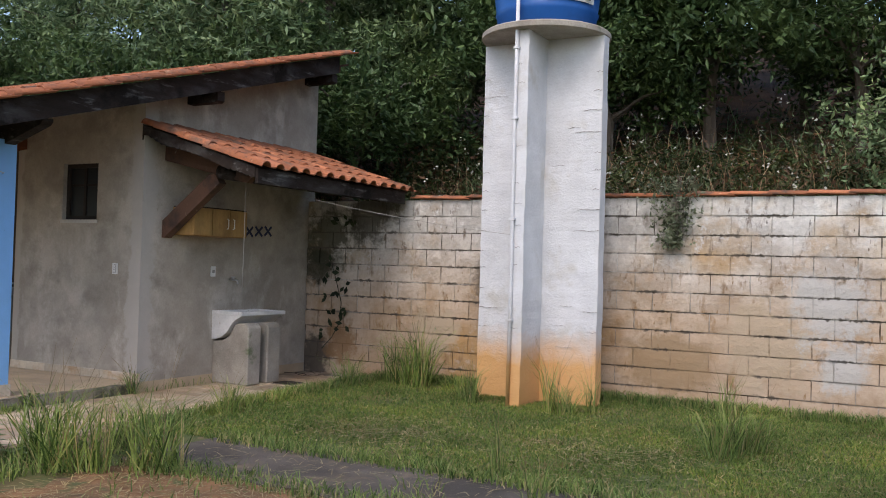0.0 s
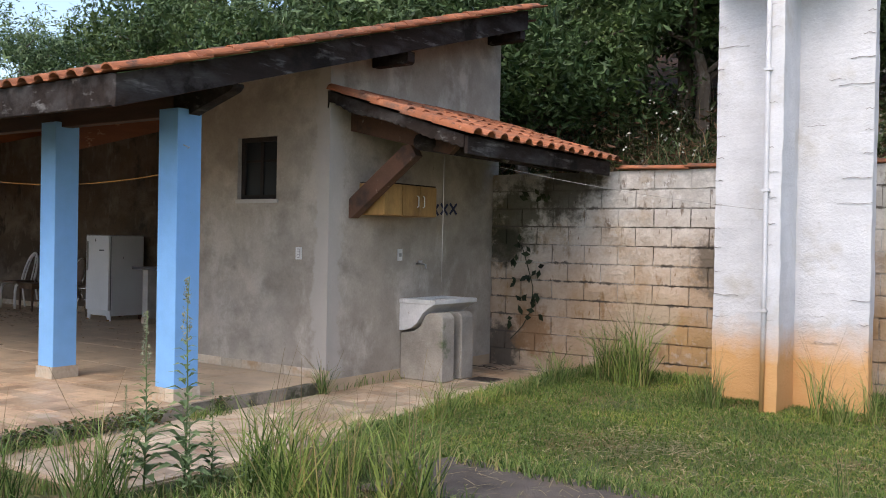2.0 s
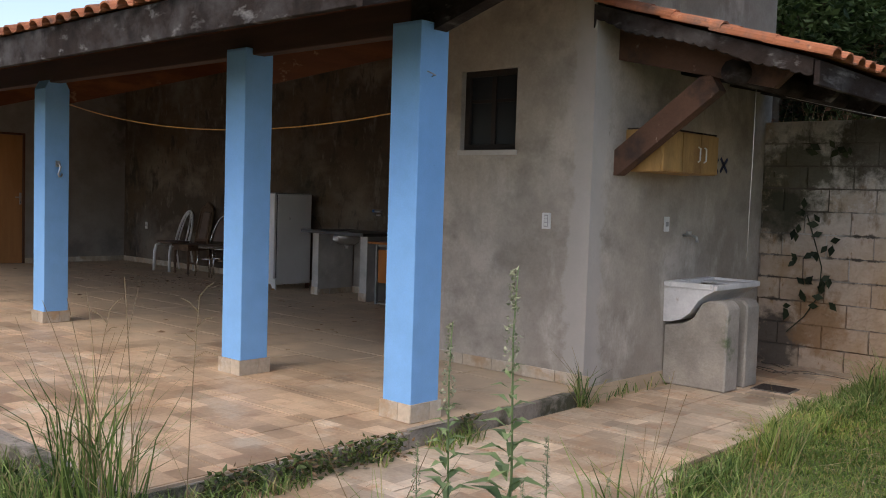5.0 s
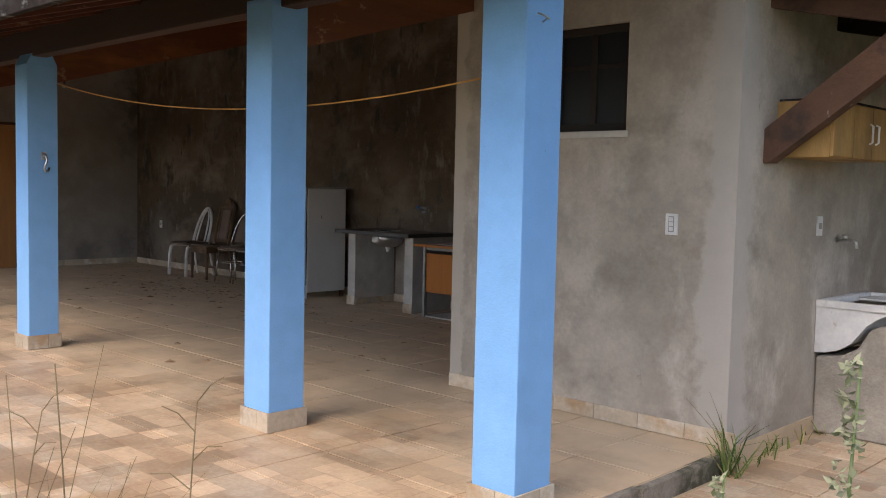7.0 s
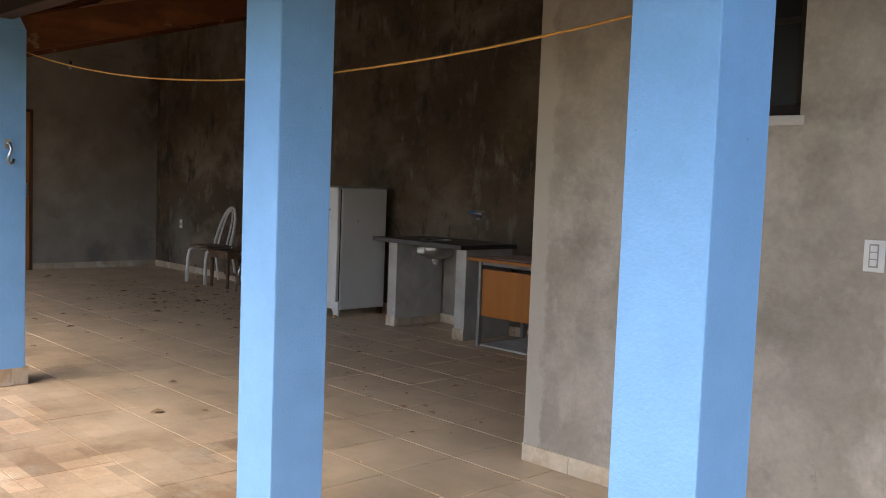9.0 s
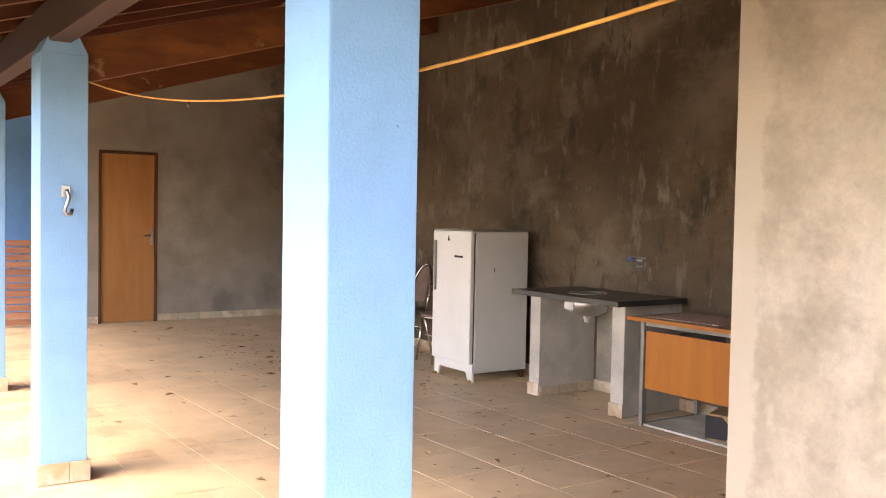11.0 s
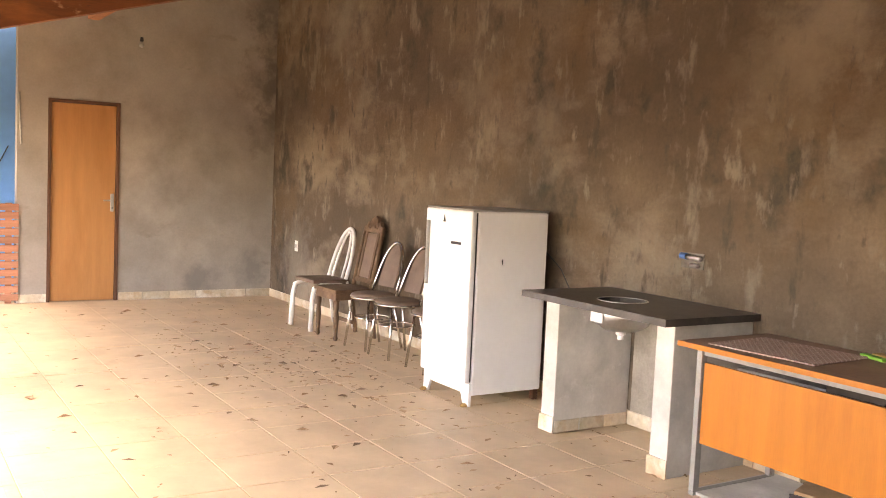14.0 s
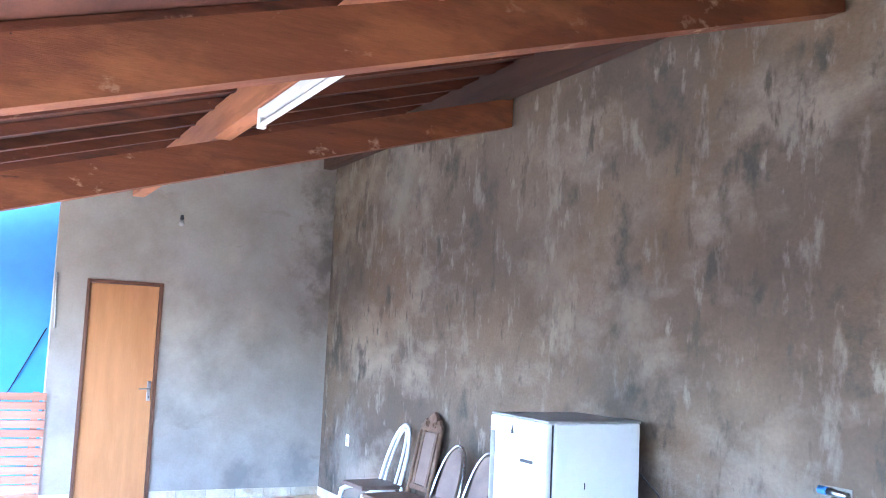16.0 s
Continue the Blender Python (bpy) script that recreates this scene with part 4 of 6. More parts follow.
def build_leanto():
    t = thing("lean_to_roof", SIDE_X, 8.0, 0, 0, "small lean-to roof with clay tiles over the wash place", "roof")
    t.matrix_basis = pose(0, 0, 0)
    # boards with a scalloped lower edge
    n = 20
    low = []
    for i in range(n * 6 + 1):
        x = LX0 + (LX1 - 0.04 - LX0) * i / (n * 6)
        low.append((x, lz(x) - 0.105 - 0.020 * abs(math.sin(math.pi * i / 6)) * (0.7 + 0.6 * noise.noise((x * 5, 4.1, 0))) - 0.035 * noise.noise((x * 3.1, 1.7, 0))))
    part("verge_board", prismed([(LX0, lz(LX0)), (LX0, lz(LX0) - 0.16)] + low[1:] + [(LX1 - 0.04, lz(LX1 - 0.04))], "y", LY0 - 0.03, LY0), m_oldwood, t, "dark board with a scalloped edge")
    part("fascia_board", boxed(LX1 - 0.035, LX1, LY0 - 0.03, 9.34, lz(LX1) - 0.145, lz(LX1) - 0.004, 0.006), m_oldwood, t)
    part("decking", prismed([(LX0, lz(LX0) - 0.03), (LX1 - 0.04, lz(LX1 - 0.04) - 0.03), (LX1 - 0.04, lz(LX1 - 0.04)), (LX0, lz(LX0))], "y", LY0 + 0.003, LY1), m_oldwood, t)
    for y in (7.0, 7.9, 8.75, 9.36):
        z0, z1 = lz(LX0) - 0.34, lz(-6.25) - 0.25
        part("rafter", prismed([(LX0 + 0.02, z0), (-6.2, z1), (-6.1, z1 + 0.09), (-6.1, lz(-6.1) - 0.035), (LX0 + 0.02, lz(LX0) - 0.035)], "y", y - 0.035, y + 0.035), m_brace if y < 7.5 else m_oldwood, t)
    part("cross_beam", tubed([(-6.42, 6.83, lz(-6.42) - 0.20), (-6.42, 9.43, lz(-6.42) - 0.20)], 0.075, 10), m_oldwood, t, smooth=True)
    part("brace", prismed([(SIDE_X, 1.50), (SIDE_X + 0.03, 1.50), (-6.56, 2.06), (-6.62, 2.16), (-6.70, 2.16), (SIDE_X, 1.68)], "y", 6.955, 7.06), m_brace, t, "brown diagonal bracket timber")
    return t


leanto = build_leanto()


def build_cupboard():
    t = thing("wall_cupboard", SIDE_X + 0.002, 7.52, 1.535, 0, "old ochre wooden wall cupboard with two doors under the lean-to", "cupboard")
    W, D, H = 0.42, 0.29, 0.30
    part("body", boxed(0, D, -W, W, 0, H, 0.004), m_ochre, t)
    for i in range(3):
        y0 = -W + 0.006 + i * (2 * W - 0.004) / 3
        d = part("door", boxed(D + 0.001, D + 0.018, y0, y0 + 2 * W / 3 - 0.012, 0.006, H - 0.008, 0.003), m_ochre, t)
        if i:
            yh = y0 + 0.045 if i == 2 else y0 + 2 * W / 3 - 0.05
            part("handle", tubed([(D + 0.018, yh, 0.09), (D + 0.035, yh, 0.1), (D + 0.035, yh, 0.19), (D + 0.018, yh, 0.2)], 0.006), m_whitetube, d, "pale bar handle")
    part("batten", boxed(0.01, D, -W, W, H + 0.001, H + 0.012), m_oldwood, t)


build_cupboard()


def build_washtub():
    t = thing("wash_tub", SIDE_X, 8.12, LOW, 0, "white laundry tub on two rough concrete supports", "wash tub")
    top = 0.71 - LOW
    # rim, sloping shell
    bm = bmesh.new()
    W, D = 0.38, 0.45
    for a in ((-W, W, 0.004, 0.06), (-W, W, D - 0.03, D)):
        box(bm, a[2], a[3], a[0], a[1], top - 0.045, top, 0.008)
    for a in ((-W, -W + 0.035), (W - 0.035, W)):
        box(bm, 0.06, D - 0.03, a[0], a[1], top - 0.045, top, 0.008)
    part("rim", bm, m_sinkwhite, t)
    prof = [(0.004, top - 0.045), (D - 0.02, top - 0.045), (D - 0.10, top - 0.09), (0.30, top - 0.13), (0.22, top - 0.24), (0.15, top - 0.29), (0.07, top - 0.315), (0.004, top - 0.32)]
    bm = bmesh.new()
    prism(bm, [(x, z) for x, z in prof], "y", -W + 0.012, -W + 0.03)
    prism(bm, [(x, z) for x, z in prof], "y", W - 0.03, W - 0.012)
    prism(bm, prof[1:] + [(0.004, top - 0.30), (0.06, top - 0.29), (0.14, top - 0.265), (0.21, top - 0.225), (0.285, top - 0.12), (D - 0.11, top - 0.075), (D - 0.045, top - 0.045)], "y", -W + 0.031, W - 0.031)
    part("bowl", bm, m_sinkwhite, t)
    # supports with a step cut for the shell
    for y0, y1, f in ((-0.35, -0.14, 0.53), (-0.03, 0.19, 0.54)):
        o = [(0.004, 0), (f, 0), (f, top - 0.17), (f - 0.05, top - 0.125), (0.36, top - 0.13), (0.31, top - 0.16), (0.25, top - 0.27), (0.16, top - 0.325), (0.004, top - 0.345)]
        bm = prismed(o, "y", y0, y1)
        bmesh.ops.bevel(bm, geom=[e for e in bm.edges], offset=0.012, segments=1, affect="EDGES")
        for v in bm.verts:
            v.co += Vector((0.006 * noise.noise(v.co * 5), 0.006 * noise.noise(v.co * 5 + Vector((4, 0, 0))), 0))
        part("support", bm, m_concrete, t)
    part("washboard", boxed(0.08, D - 0.06, 0.10, 0.36, top - 0.03, top - 0.018, 0.004), m_sinkwhite, t)


build_washtub()


def wall_plate(name, x, y, z, rz, label, category, holes):
    t = thing(name, x, y, z, rz, label, category)
    part("plate", boxed(-0.037, 0.037, -0.009, 0.001, -0.058, 0.058, 0.003), m_paper, t)
    if holes:
        part("rocker_frame", boxed(-0.017, 0.017, -0.0105, -0.0088, -0.042, 0.044), m_fridgeside, t, "grey recessed frame")
    for i in range(holes):
        part("rocker", boxed(-0.012, 0.012, -0.014, -0.0085, -0.036 + i * 0.026, -0.014 + i * 0.026, 0.002), m_paper, t)
    if not holes:
        part("socket", boxed(-0.018, 0.018, -0.011, -0.0085, -0.018, 0.018, 0.004), m_fridgeside, t)
    return t


wall_plate("light_switch", -7.71, WALL_Y, 1.158, 0, "white plastic triple switch on the plaster wall", "switch", 3)
wall_plate("wall_socket", SIDE_X, 7.74, 1.15, 90, "white square socket set in chipped plaster", "socket", 0)
wall_plate("wall_socket", -18.2, BACK_Y, 0.655, 0, "white wall socket in a broken patch of plaster", "socket", 0)


def build_tap():
    t = thing("tap", SIDE_X, 8.02, 1.06, 0, "old metal tap on the wall above the tub", "tap")
    part("pipe", tubed([(0, 0, 0), (0.09, 0, 0), (0.12, 0, -0.01), (0.125, 0, -0.05)], 0.011), m_steel, t, smooth=True)
    part("lever", tubed([(0.05, -0.03, 0.03), (0.05, 0.035, 0.03)], 0.006), m_steel, t)
    part("collar", lathed([(0.02, 0.012), (0.02, 0.026), (0.008, 0.03)], 0.05, 0, 10), m_steel, t)


build_tap()


def cable(name, pts, r, ma, label, category="cable"):
    t = thing(name, *pts[0], 0, label, category)
    o = Vector(pts[0])
    part("strand", tubed([Vector(p) - o for p in pts], r, 6), ma, t, smooth=True)
    return t


def sag(a, b, drop, n=14):
    a, b = Vector(a), Vector(b)
    return [tuple(a.lerp(b, i / n) - Vector((0, 0, drop * 4 * (i / n) * (1 - i / n)))) for i in range(n + 1)]


cable("clothes_line", [(x, 5.315, 1.755 + 0.034 * (x + 9.3) ** 2) for x in np.linspace(-12.33, -7.64, 26)], 0.0042, m_yellow, "orange cable slung between the blue pillars")
cable("pull_cord", [(-6.42, 7.2, 2.08), (-6.42, 7.2, 1.6), (-6.43, 7.21, 1.25), (-6.425, 7.2, 0.93)], 0.0032, m_cord, "pale cord hanging from the lean-to", "cord")
cable("power_cord", [(-13.62, 9.31, 1.02), (-13.55, 9.40, 0.9), (-13.45, 9.435, 0.72), (-13.38, 9.44, 0.5), (-13.36, 9.435, 0.2), (-13.36, 9.43, 0.006)], 0.004, m_ink, "dark power cord hanging behind the refrigerator", "cord")
cable("yard_wire", sag((-6.3, 7.4, 2.05), (-3.9, 8.66, 1.62), 0.05), 0.0022, m_cord, "thin wire from the lean-to to the tower", "wire")


def build_hook():
    t = thing("hammock_hook", -12.32, 5.205, 1.47, 0, "galvanised hammock hook in the blue pillar", "hook")
    part("plate", boxed(0.0005, 0.005, -0.022, 0.022, 0.0, 0.06, 0.002), m_steel, t)
    part("ring", tubed([(0.0, 0, 0.03), (0.03, 0, 0.035), (0.04, 0.01, 0.0), (0.04, 0, -0.03), (0.035, -0.012, -0.07), (0.035, 0.0, -0.09), (0.035, 0.02, -0.085), (0.035, 0.026, -0.06)], 0.009), m_steel, t, smooth=True)


build_hook()
_h = thing("wire_hook", -7.525 + 0.116, 5.12, 1.99, 0, "bent wire hook in the blue pillar", "hook")
part("wire", tubed([(0, 0, 0), (0.03, -0.01, 0.01), (0.055, -0.03, 0.0), (0.05, -0.06, 0.012), (0.03, -0.07, 0.02)], 0.004, 6), m_steel, _h)


def build_wall_marks():
    t = thing("wall_marks", SIDE_X, 8.5, 1.63, 0, "row of dark blue crosses painted on the plaster", "paint marks")
    for k in range(3):
        for s in (-1, 1):
            part("stroke", box(bmesh.new(), 0.001, 0.004, -0.085, 0.085, -0.014, 0.014, 0, Matrix.Translation((0, -0.17 + 0.17 * k, 0.01 * k)) @ Matrix.Rotation(radians(42 * s), 4, "X")), m_graffiti, t)


build_wall_marks()


def build_drain():
    t = thing("floor_drain", -6.62, 8.25, LOW, 4, "dark rusty drain grate in the path", "drain")
    part("rim", boxed(-0.15, 0.15, -0.13, 0.13, -0.004, 0.006, 0.002), m_mortar, t)
    for k in range(7):
        part("slat", boxed(-0.13, 0.13, -0.11 + k * 0.034, -0.092 + k * 0.034, 0.0065, 0.012), m_dark, t)
    rng = random.Random(12)
    for k in range(7):
        s = thing("dry_twig", rng.uniform(-7.1, -6.3), rng.uniform(8.7, 9.35), LOW + 0.006, rng.uniform(-40, 40), "dry twig lying on the path", "twig", "twigs by the wall")
        L = rng.uniform(0.2, 0.45)
        part("stick", tubed([(-L / 2, 0, 0.004), (0, 0.02, 0.012), (L / 2, 0, 0.004)], 0.006, 5, 0.003), m_bark, s)


build_drain()


# ---------------------------------------------------------------- interior
def build_fridge():
    t = thing("refrigerator", -13.885, 9.0, 0, 0, "old white single-door refrigerator with rusty feet", "refrigerator")
    hw = 0.285
    part("body", boxed(-hw, hw, -0.255, 0.31, 0.07, 1.275, 0.012), m_fridge, t)
    part("top_trim", boxed(-hw - 0.004, hw + 0.004, -0.30, 0.312, 1.276, 1.288, 0.004), m_fridgeside, t)
    part("seal", boxed(-hw + 0.012, hw - 0.012, -0.27, -0.256, 0.16, 1.265), m_ink, t, "dark rubber door seal")
    d = part("door", boxed(-hw, hw, -0.31, -0.271, 0.155, 1.275, 0.012), m_fridge, t)
    part("handle", boxed(-hw + 0.05, -hw + 0.062, -0.337, -0.311, 0.75, 1.19, 0.004), m_fridgeside, d, "long grey strip handle")
    part("badge", boxed(0.05, 0.17, -0.316, -0.311, 1.05, 1.068, 0.002), m_ink, d)
    part("lock_mark", prismed([(-0.06, 1.19), (-0.045, 1.24), (-0.03, 1.19)], "y", -0.313, -0.3105), m_ink, d)
    f = [(-hw, 0.0), (-hw + 0.05, 0.0), (-hw + 0.085, 0.085), (hw - 0.10, 0.085), (hw - 0.06, 0.0), (hw, 0.0), (hw, 0.15), (-hw, 0.15)]
    part("foot_panel", prismed(f, "y", -0.275, -0.256), m_fridge, t)
    for x, y in ((-hw + 0.03, 0.28), (hw - 0.03, 0.28)):
        part("foot", boxed(x - 0.02, x + 0.02, y - 0.02, y + 0.02, 0.0, 0.07, 0.004), m_frame, t)
    for x in (-hw + 0.025, hw - 0.03):
        part("foot_pad", lathed([(0.024, 0.0), (0.026, 0.008), (0.014, 0.02)], x, -0.288, 16), m_ochre, t, "worn yellow foot pad")
    part("scratch", boxed(hw + 0.0005, hw + 0.003, -0.06, -0.054, 0.93, 0.965), m_ink, t)


build_fridge()


def build_counter():
    t = thing("sink_counter", -12.49, 9.11, 0, 0, "black granite counter with a steel bowl on two rendered piers", "counter")
    x0, x1 = -0.615, 0.565
    y0, y1 = -0.37, 0.335
    # granite with a round hole
    cx, cy, r, n = -0.07, -0.065, 0.142, 28
    bm = bmesh.new()
    ring = [(cx + r * math.cos(2 * math.pi * k / n), cy + r * math.sin(2 * math.pi * k / n)) for k in range(n)]

    def rim(px, py):
        dx, dy = px - cx, py - cy
        s = min((x1 - cx) / dx if dx > 1e-6 else 9e9, (x0 - cx) / dx if dx < -1e-6 else 9e9, (y1 - cy) / dy if dy > 1e-6 else 9e9, (y0 - cy) / dy if dy < -1e-6 else 9e9)
        return (cx + dx * s, cy + dy * s)
    corners = [(x1, y1), (x0, y1), (x0, y0), (x1, y0)]
    angs = sorted([(math.atan2(p[1] - cy, p[0] - cx) % (2 * math.pi), p, rim(*p)) for p in ring] + [(math.atan2(c[1] - cy, c[0] - cx) % (2 * math.pi), None, c) for c in corners], key=lambda e: e[0])
    angs = [(a, p or (cx + r * math.cos(a), cy + r * math.sin(a)), q) for a, p, q in angs]
    lay = {z: ([bm.verts.new((*p, z)) for _, p, _ in angs], [bm.verts.new((*q, z)) for _, _, q in angs]) for z in (0.797, 0.835)}
    m = len(angs)
    for i in range(m):
        j = (i + 1) % m
        for z in lay:
            bm.faces.new((lay[z][0][i], lay[z][0][j], lay[z][1][j], lay[z][1][i]))
        for k in (0, 1):
            bm.faces.new((lay[0.797][k][i], lay[0.797][k][j], lay[0.835][k][j], lay[0.835][k][i]))
    bmesh.ops.recalc_face_normals(bm, faces=bm.faces)
    part("worktop", bm, m_black, t, "black granite top")
    part("bowl", lathed([(0.02, 0.662), (0.09, 0.665), (0.15, 0.70), (0.165, 0.75), (0.168, 0.796), (0.166, 0.796), (0.16, 0.75), (0.145, 0.705), (0.088, 0.672), (0.015, 0.67)], cx, cy, 28), m_steel, t, "steel sink bowl", True)
    part("bowl_rim", tubed([(cx + 0.143 * math.cos(a), cy + 0.143 * math.sin(a), 0.836) for a in np.linspace(0, 2 * np.pi, 29)], 0.003, 6), m_steel, t, "polished steel rim", True)
    part("label", boxed(cx - 0.07, cx + 0.03, cy - 0.171, cy - 0.166, 0.715, 0.77), m_paper, t)
    part("drain", lathed([(0.018, 0.61), (0.02, 0.635), (0.03, 0.64), (0.03, 0.66)], cx, cy, 12), m_paper, t)
    for a, b in ((-0.515, -0.395), (0.395, 0.52)):
        part("pier", boxed(a, b, -0.255, 0.335, 0.0, 0.796, 0.006), m_pale, t, "grey rendered pier")
        part("skirting_tile", boxed(a - 0.006, b + 0.006, -0.266, -0.256, 0.002, 0.10, 0.002), m_tilebase, t)
    for i, y in enumerate((-0.25, -0.05, 0.14)):
        part("skirting_tile", boxed(-0.394, -0.385, y, y + 0.185, 0.002, 0.075, 0.002), m_tilebase, t)
    for x in (-0.38, -0.12, 0.14):
        part("skirting_tile", boxed(x, x + 0.255, 0.322, 0.334, 0.002, 0.085, 0.002), m_tilebase, t)
    part("wall_patch", boxed(-0.36, 0.39, 0.325, 0.337, 0.09, 0.75, 0.002), m_concrete, t, "rough unfinished plaster")


build_counter()


def build_desk():
    t = thing("office_desk", -10.95, 9.10, 0, 0, "old office desk with an orange veneer front panel", "desk")
    x0, x1, y0, y1 = -0.91, 0.91, -0.34, 0.33
    part("desktop", boxed(x0, x1, y0 + 0.014, y1, 0.722, 0.745, 0.003), m_desktop, t, "brown laminate top")
    part("edge_strip", boxed(x0, x1, y0, y0 + 0.013, 0.72, 0.746, 0.003), m_deskwood, t)
    part("front_panel", boxed(-0.78, 0.78, -0.285, -0.265, 0.26, 0.655, 0.003), m_deskwood, t, "orange veneer panel")
    part("rear_shelf", boxed(-0.78, 0.78, -0.05, 0.30, 0.60, 0.615, 0.002), m_greysteel, t)
    for x in (-0.80, 0.80):
        for y in (-0.28, 0.28):
            part("leg", boxed(x - 0.015, x + 0.015, y - 0.02, y + 0.02, 0.022, 0.72, 0.003), m_greysteel, t)
        part("top_rail", boxed(x - 0.012, x + 0.012, -0.259, 0.259, 0.69, 0.715, 0.002), m_greysteel, t)
        part("foot_bar", boxed(x - 0.015, x + 0.015, -0.30, 0.30, 0.0, 0.021, 0.003), m_greysteel, t)
    part("front_rail", boxed(-0.78, 0.78, -0.29, -0.27, 0.69, 0.715, 0.002), m_greysteel, t)
    part("drawer", boxed(-0.15, 0.25, -0.24, 0.2, 0.625, 0.70, 0.003), m_dark, t)
    structure("desk_plinth", boxed(-11.78, -9.4, 8.82, 9.44, 0.003, 0.018, 0.003), m_pale, "thin pale slab under the desk", "plinth")
    m = thing("woven_mat", -11.48, 9.06, 0.745, 4, "pinkish woven plastic mat on the desk", "mat")
    part("mat", boxed(-0.26, 0.30, -0.22, 0.22, 0.001, 0.008, 0.003), m_pink, m)
    p = thing("wood_plank", -10.85, 9.32, 0.745, -8, "loose strip of pale wood on the desk", "plank")
    part("plank", boxed(-0.36, 0.5, -0.03, 0.03, 0.001, 0.02, 0.003), m_ochre, p)
    g = thing("green_strip", -11.16, 9.30, 0.745, -18, "bright green plastic strip on the desk", "strip")
    part("strip", boxed(-0.09, 0.06, -0.02, 0.02, 0.001, 0.016, 0.004), m_green, g)
    b = thing("cardboard_box", -10.95, 9.06, 0.018, 18, "crushed brown cardboard box with dark print", "box")
    bm = bmesh.new()
    box(bm, -0.32, 0.32, -0.13, 0.13, 0.0, 0.17, 0.006)
    for v in bm.verts:
        v.co += Vector((0.02 * noise.noise(v.co * 4), 0.003 * noise.noise(v.co * 4 + Vector((7, 0, 0))), 0.0 if v.co.z < 0.05 else -0.03 * (v.co.x + 0.3)))
    part("carton", bm, m_card, b)
    part("print_patch", prismed([(-0.325, 0.012), (-0.19, 0.012), (-0.14, 0.075), (-0.22, 0.155), (-0.325, 0.155)], "y", -0.1375, -0.130), m_ink, b)
    mark = part("print_mark", lathed([(0.04, -0.003), (0.04, 0.003)], 0, 0, 16), m_ink, b)
    mark.matrix_basis = pose(0.04, -0.134, 0.09, 90, 0, 0)


build_desk()


def build_pipe_stub():
    t = thing("pipe_stub", -12.43, BACK_Y, 1.075, 0, "capped water pipe in a hole broken in the wall", "pipe")
    part("hole", boxed(-0.085, 0.085, -0.004, 0.0, -0.05, 0.04, 0.0), m_mortar, t, "rough broken plaster")
    part("pipe", tubed([(-0.03, -0.02, 0.018), (0.075, -0.02, 0.012)], 0.016, 10), m_steel, t, smooth=True)
    part("cap", tubed([(-0.075, -0.021, 0.02), (-0.031, -0.02, 0.018)], 0.019, 10), m_bluepipe, t, "blue cap")
    part("elbow", tubed([(0.0, -0.02, -0.03), (0.06, -0.018, -0.03)], 0.012, 8), m_steel, t)


build_pipe_stub()


def loop_back(w, z0, z1, y0, y1, n=14):
    """A bent tube: up one side, round the top and down."""
    pts = []
    for i in range(n + 1):
        a = math.pi * i / n
        s = math.sin(a) ** 0.75
        pts.append((-w * math.cos(a), y0 + (y1 - y0) * s, z0 + (z1 - z0) * s))
    return pts


def build_chrome_chair():
    t = thing("kitchen_chair", -15.68, 9.1, 0, 8, "chrome tube kitchen chair with round brown seat", "chair", "chairs along the back wall")
    part("seat", lathed([(0.17, 0.435), (0.19, 0.44), (0.195, 0.455), (0.17, 0.47), (0.10, 0.475)], 0, 0, 24), m_seat, t, smooth=True)
    part("seat_ring", tubed([(0.195 * math.cos(a), 0.195 * math.sin(a), 0.435) for a in np.linspace(0, 2 * np.pi, 25)], 0.009), m_chrome, t, smooth=True)
    for sx in (-1, 1):
        part("leg", tubed([(0.12 * sx, -0.13, 0.43), (0.155 * sx, -0.175, 0.0)], 0.011), m_chrome, t, smooth=True)
        part("leg", tubed([(0.12 * sx, 0.12, 0.43), (0.165 * sx, 0.20, 0.0)], 0.011), m_chrome, t, smooth=True)
    part("stretcher", tubed([(0.15 * math.cos(a), 0.15 * math.sin(a), 0.26) for a in np.linspace(0, 2 * np.pi, 21)], 0.007), m_chrome, t, smooth=True)
    part("back_frame", tubed(loop_back(0.17, 0.44, 0.90, 0.10, 0.25), 0.011), m_chrome, t, smooth=True)
    bm = bmesh.new()
    o = loop_back(0.115, 0.52, 0.875, 0.135, 0.243)
    prism(bm, [(x, z) for x, y, z in o], "y", -0.008, 0.008)
    for v in bm.verts:
        v.co.y += 0.135 + (v.co.z - 0.52) * 0.30
    part("backrest", bm, m_seat, t)
    return t


c1 = build_chrome_chair()
copy_thing(c1, pose(-15.26, 9.11, 0, 0, 0, 4))
copy_thing(c1, pose(-14.68, 9.13, 0, 0, 0, -4))


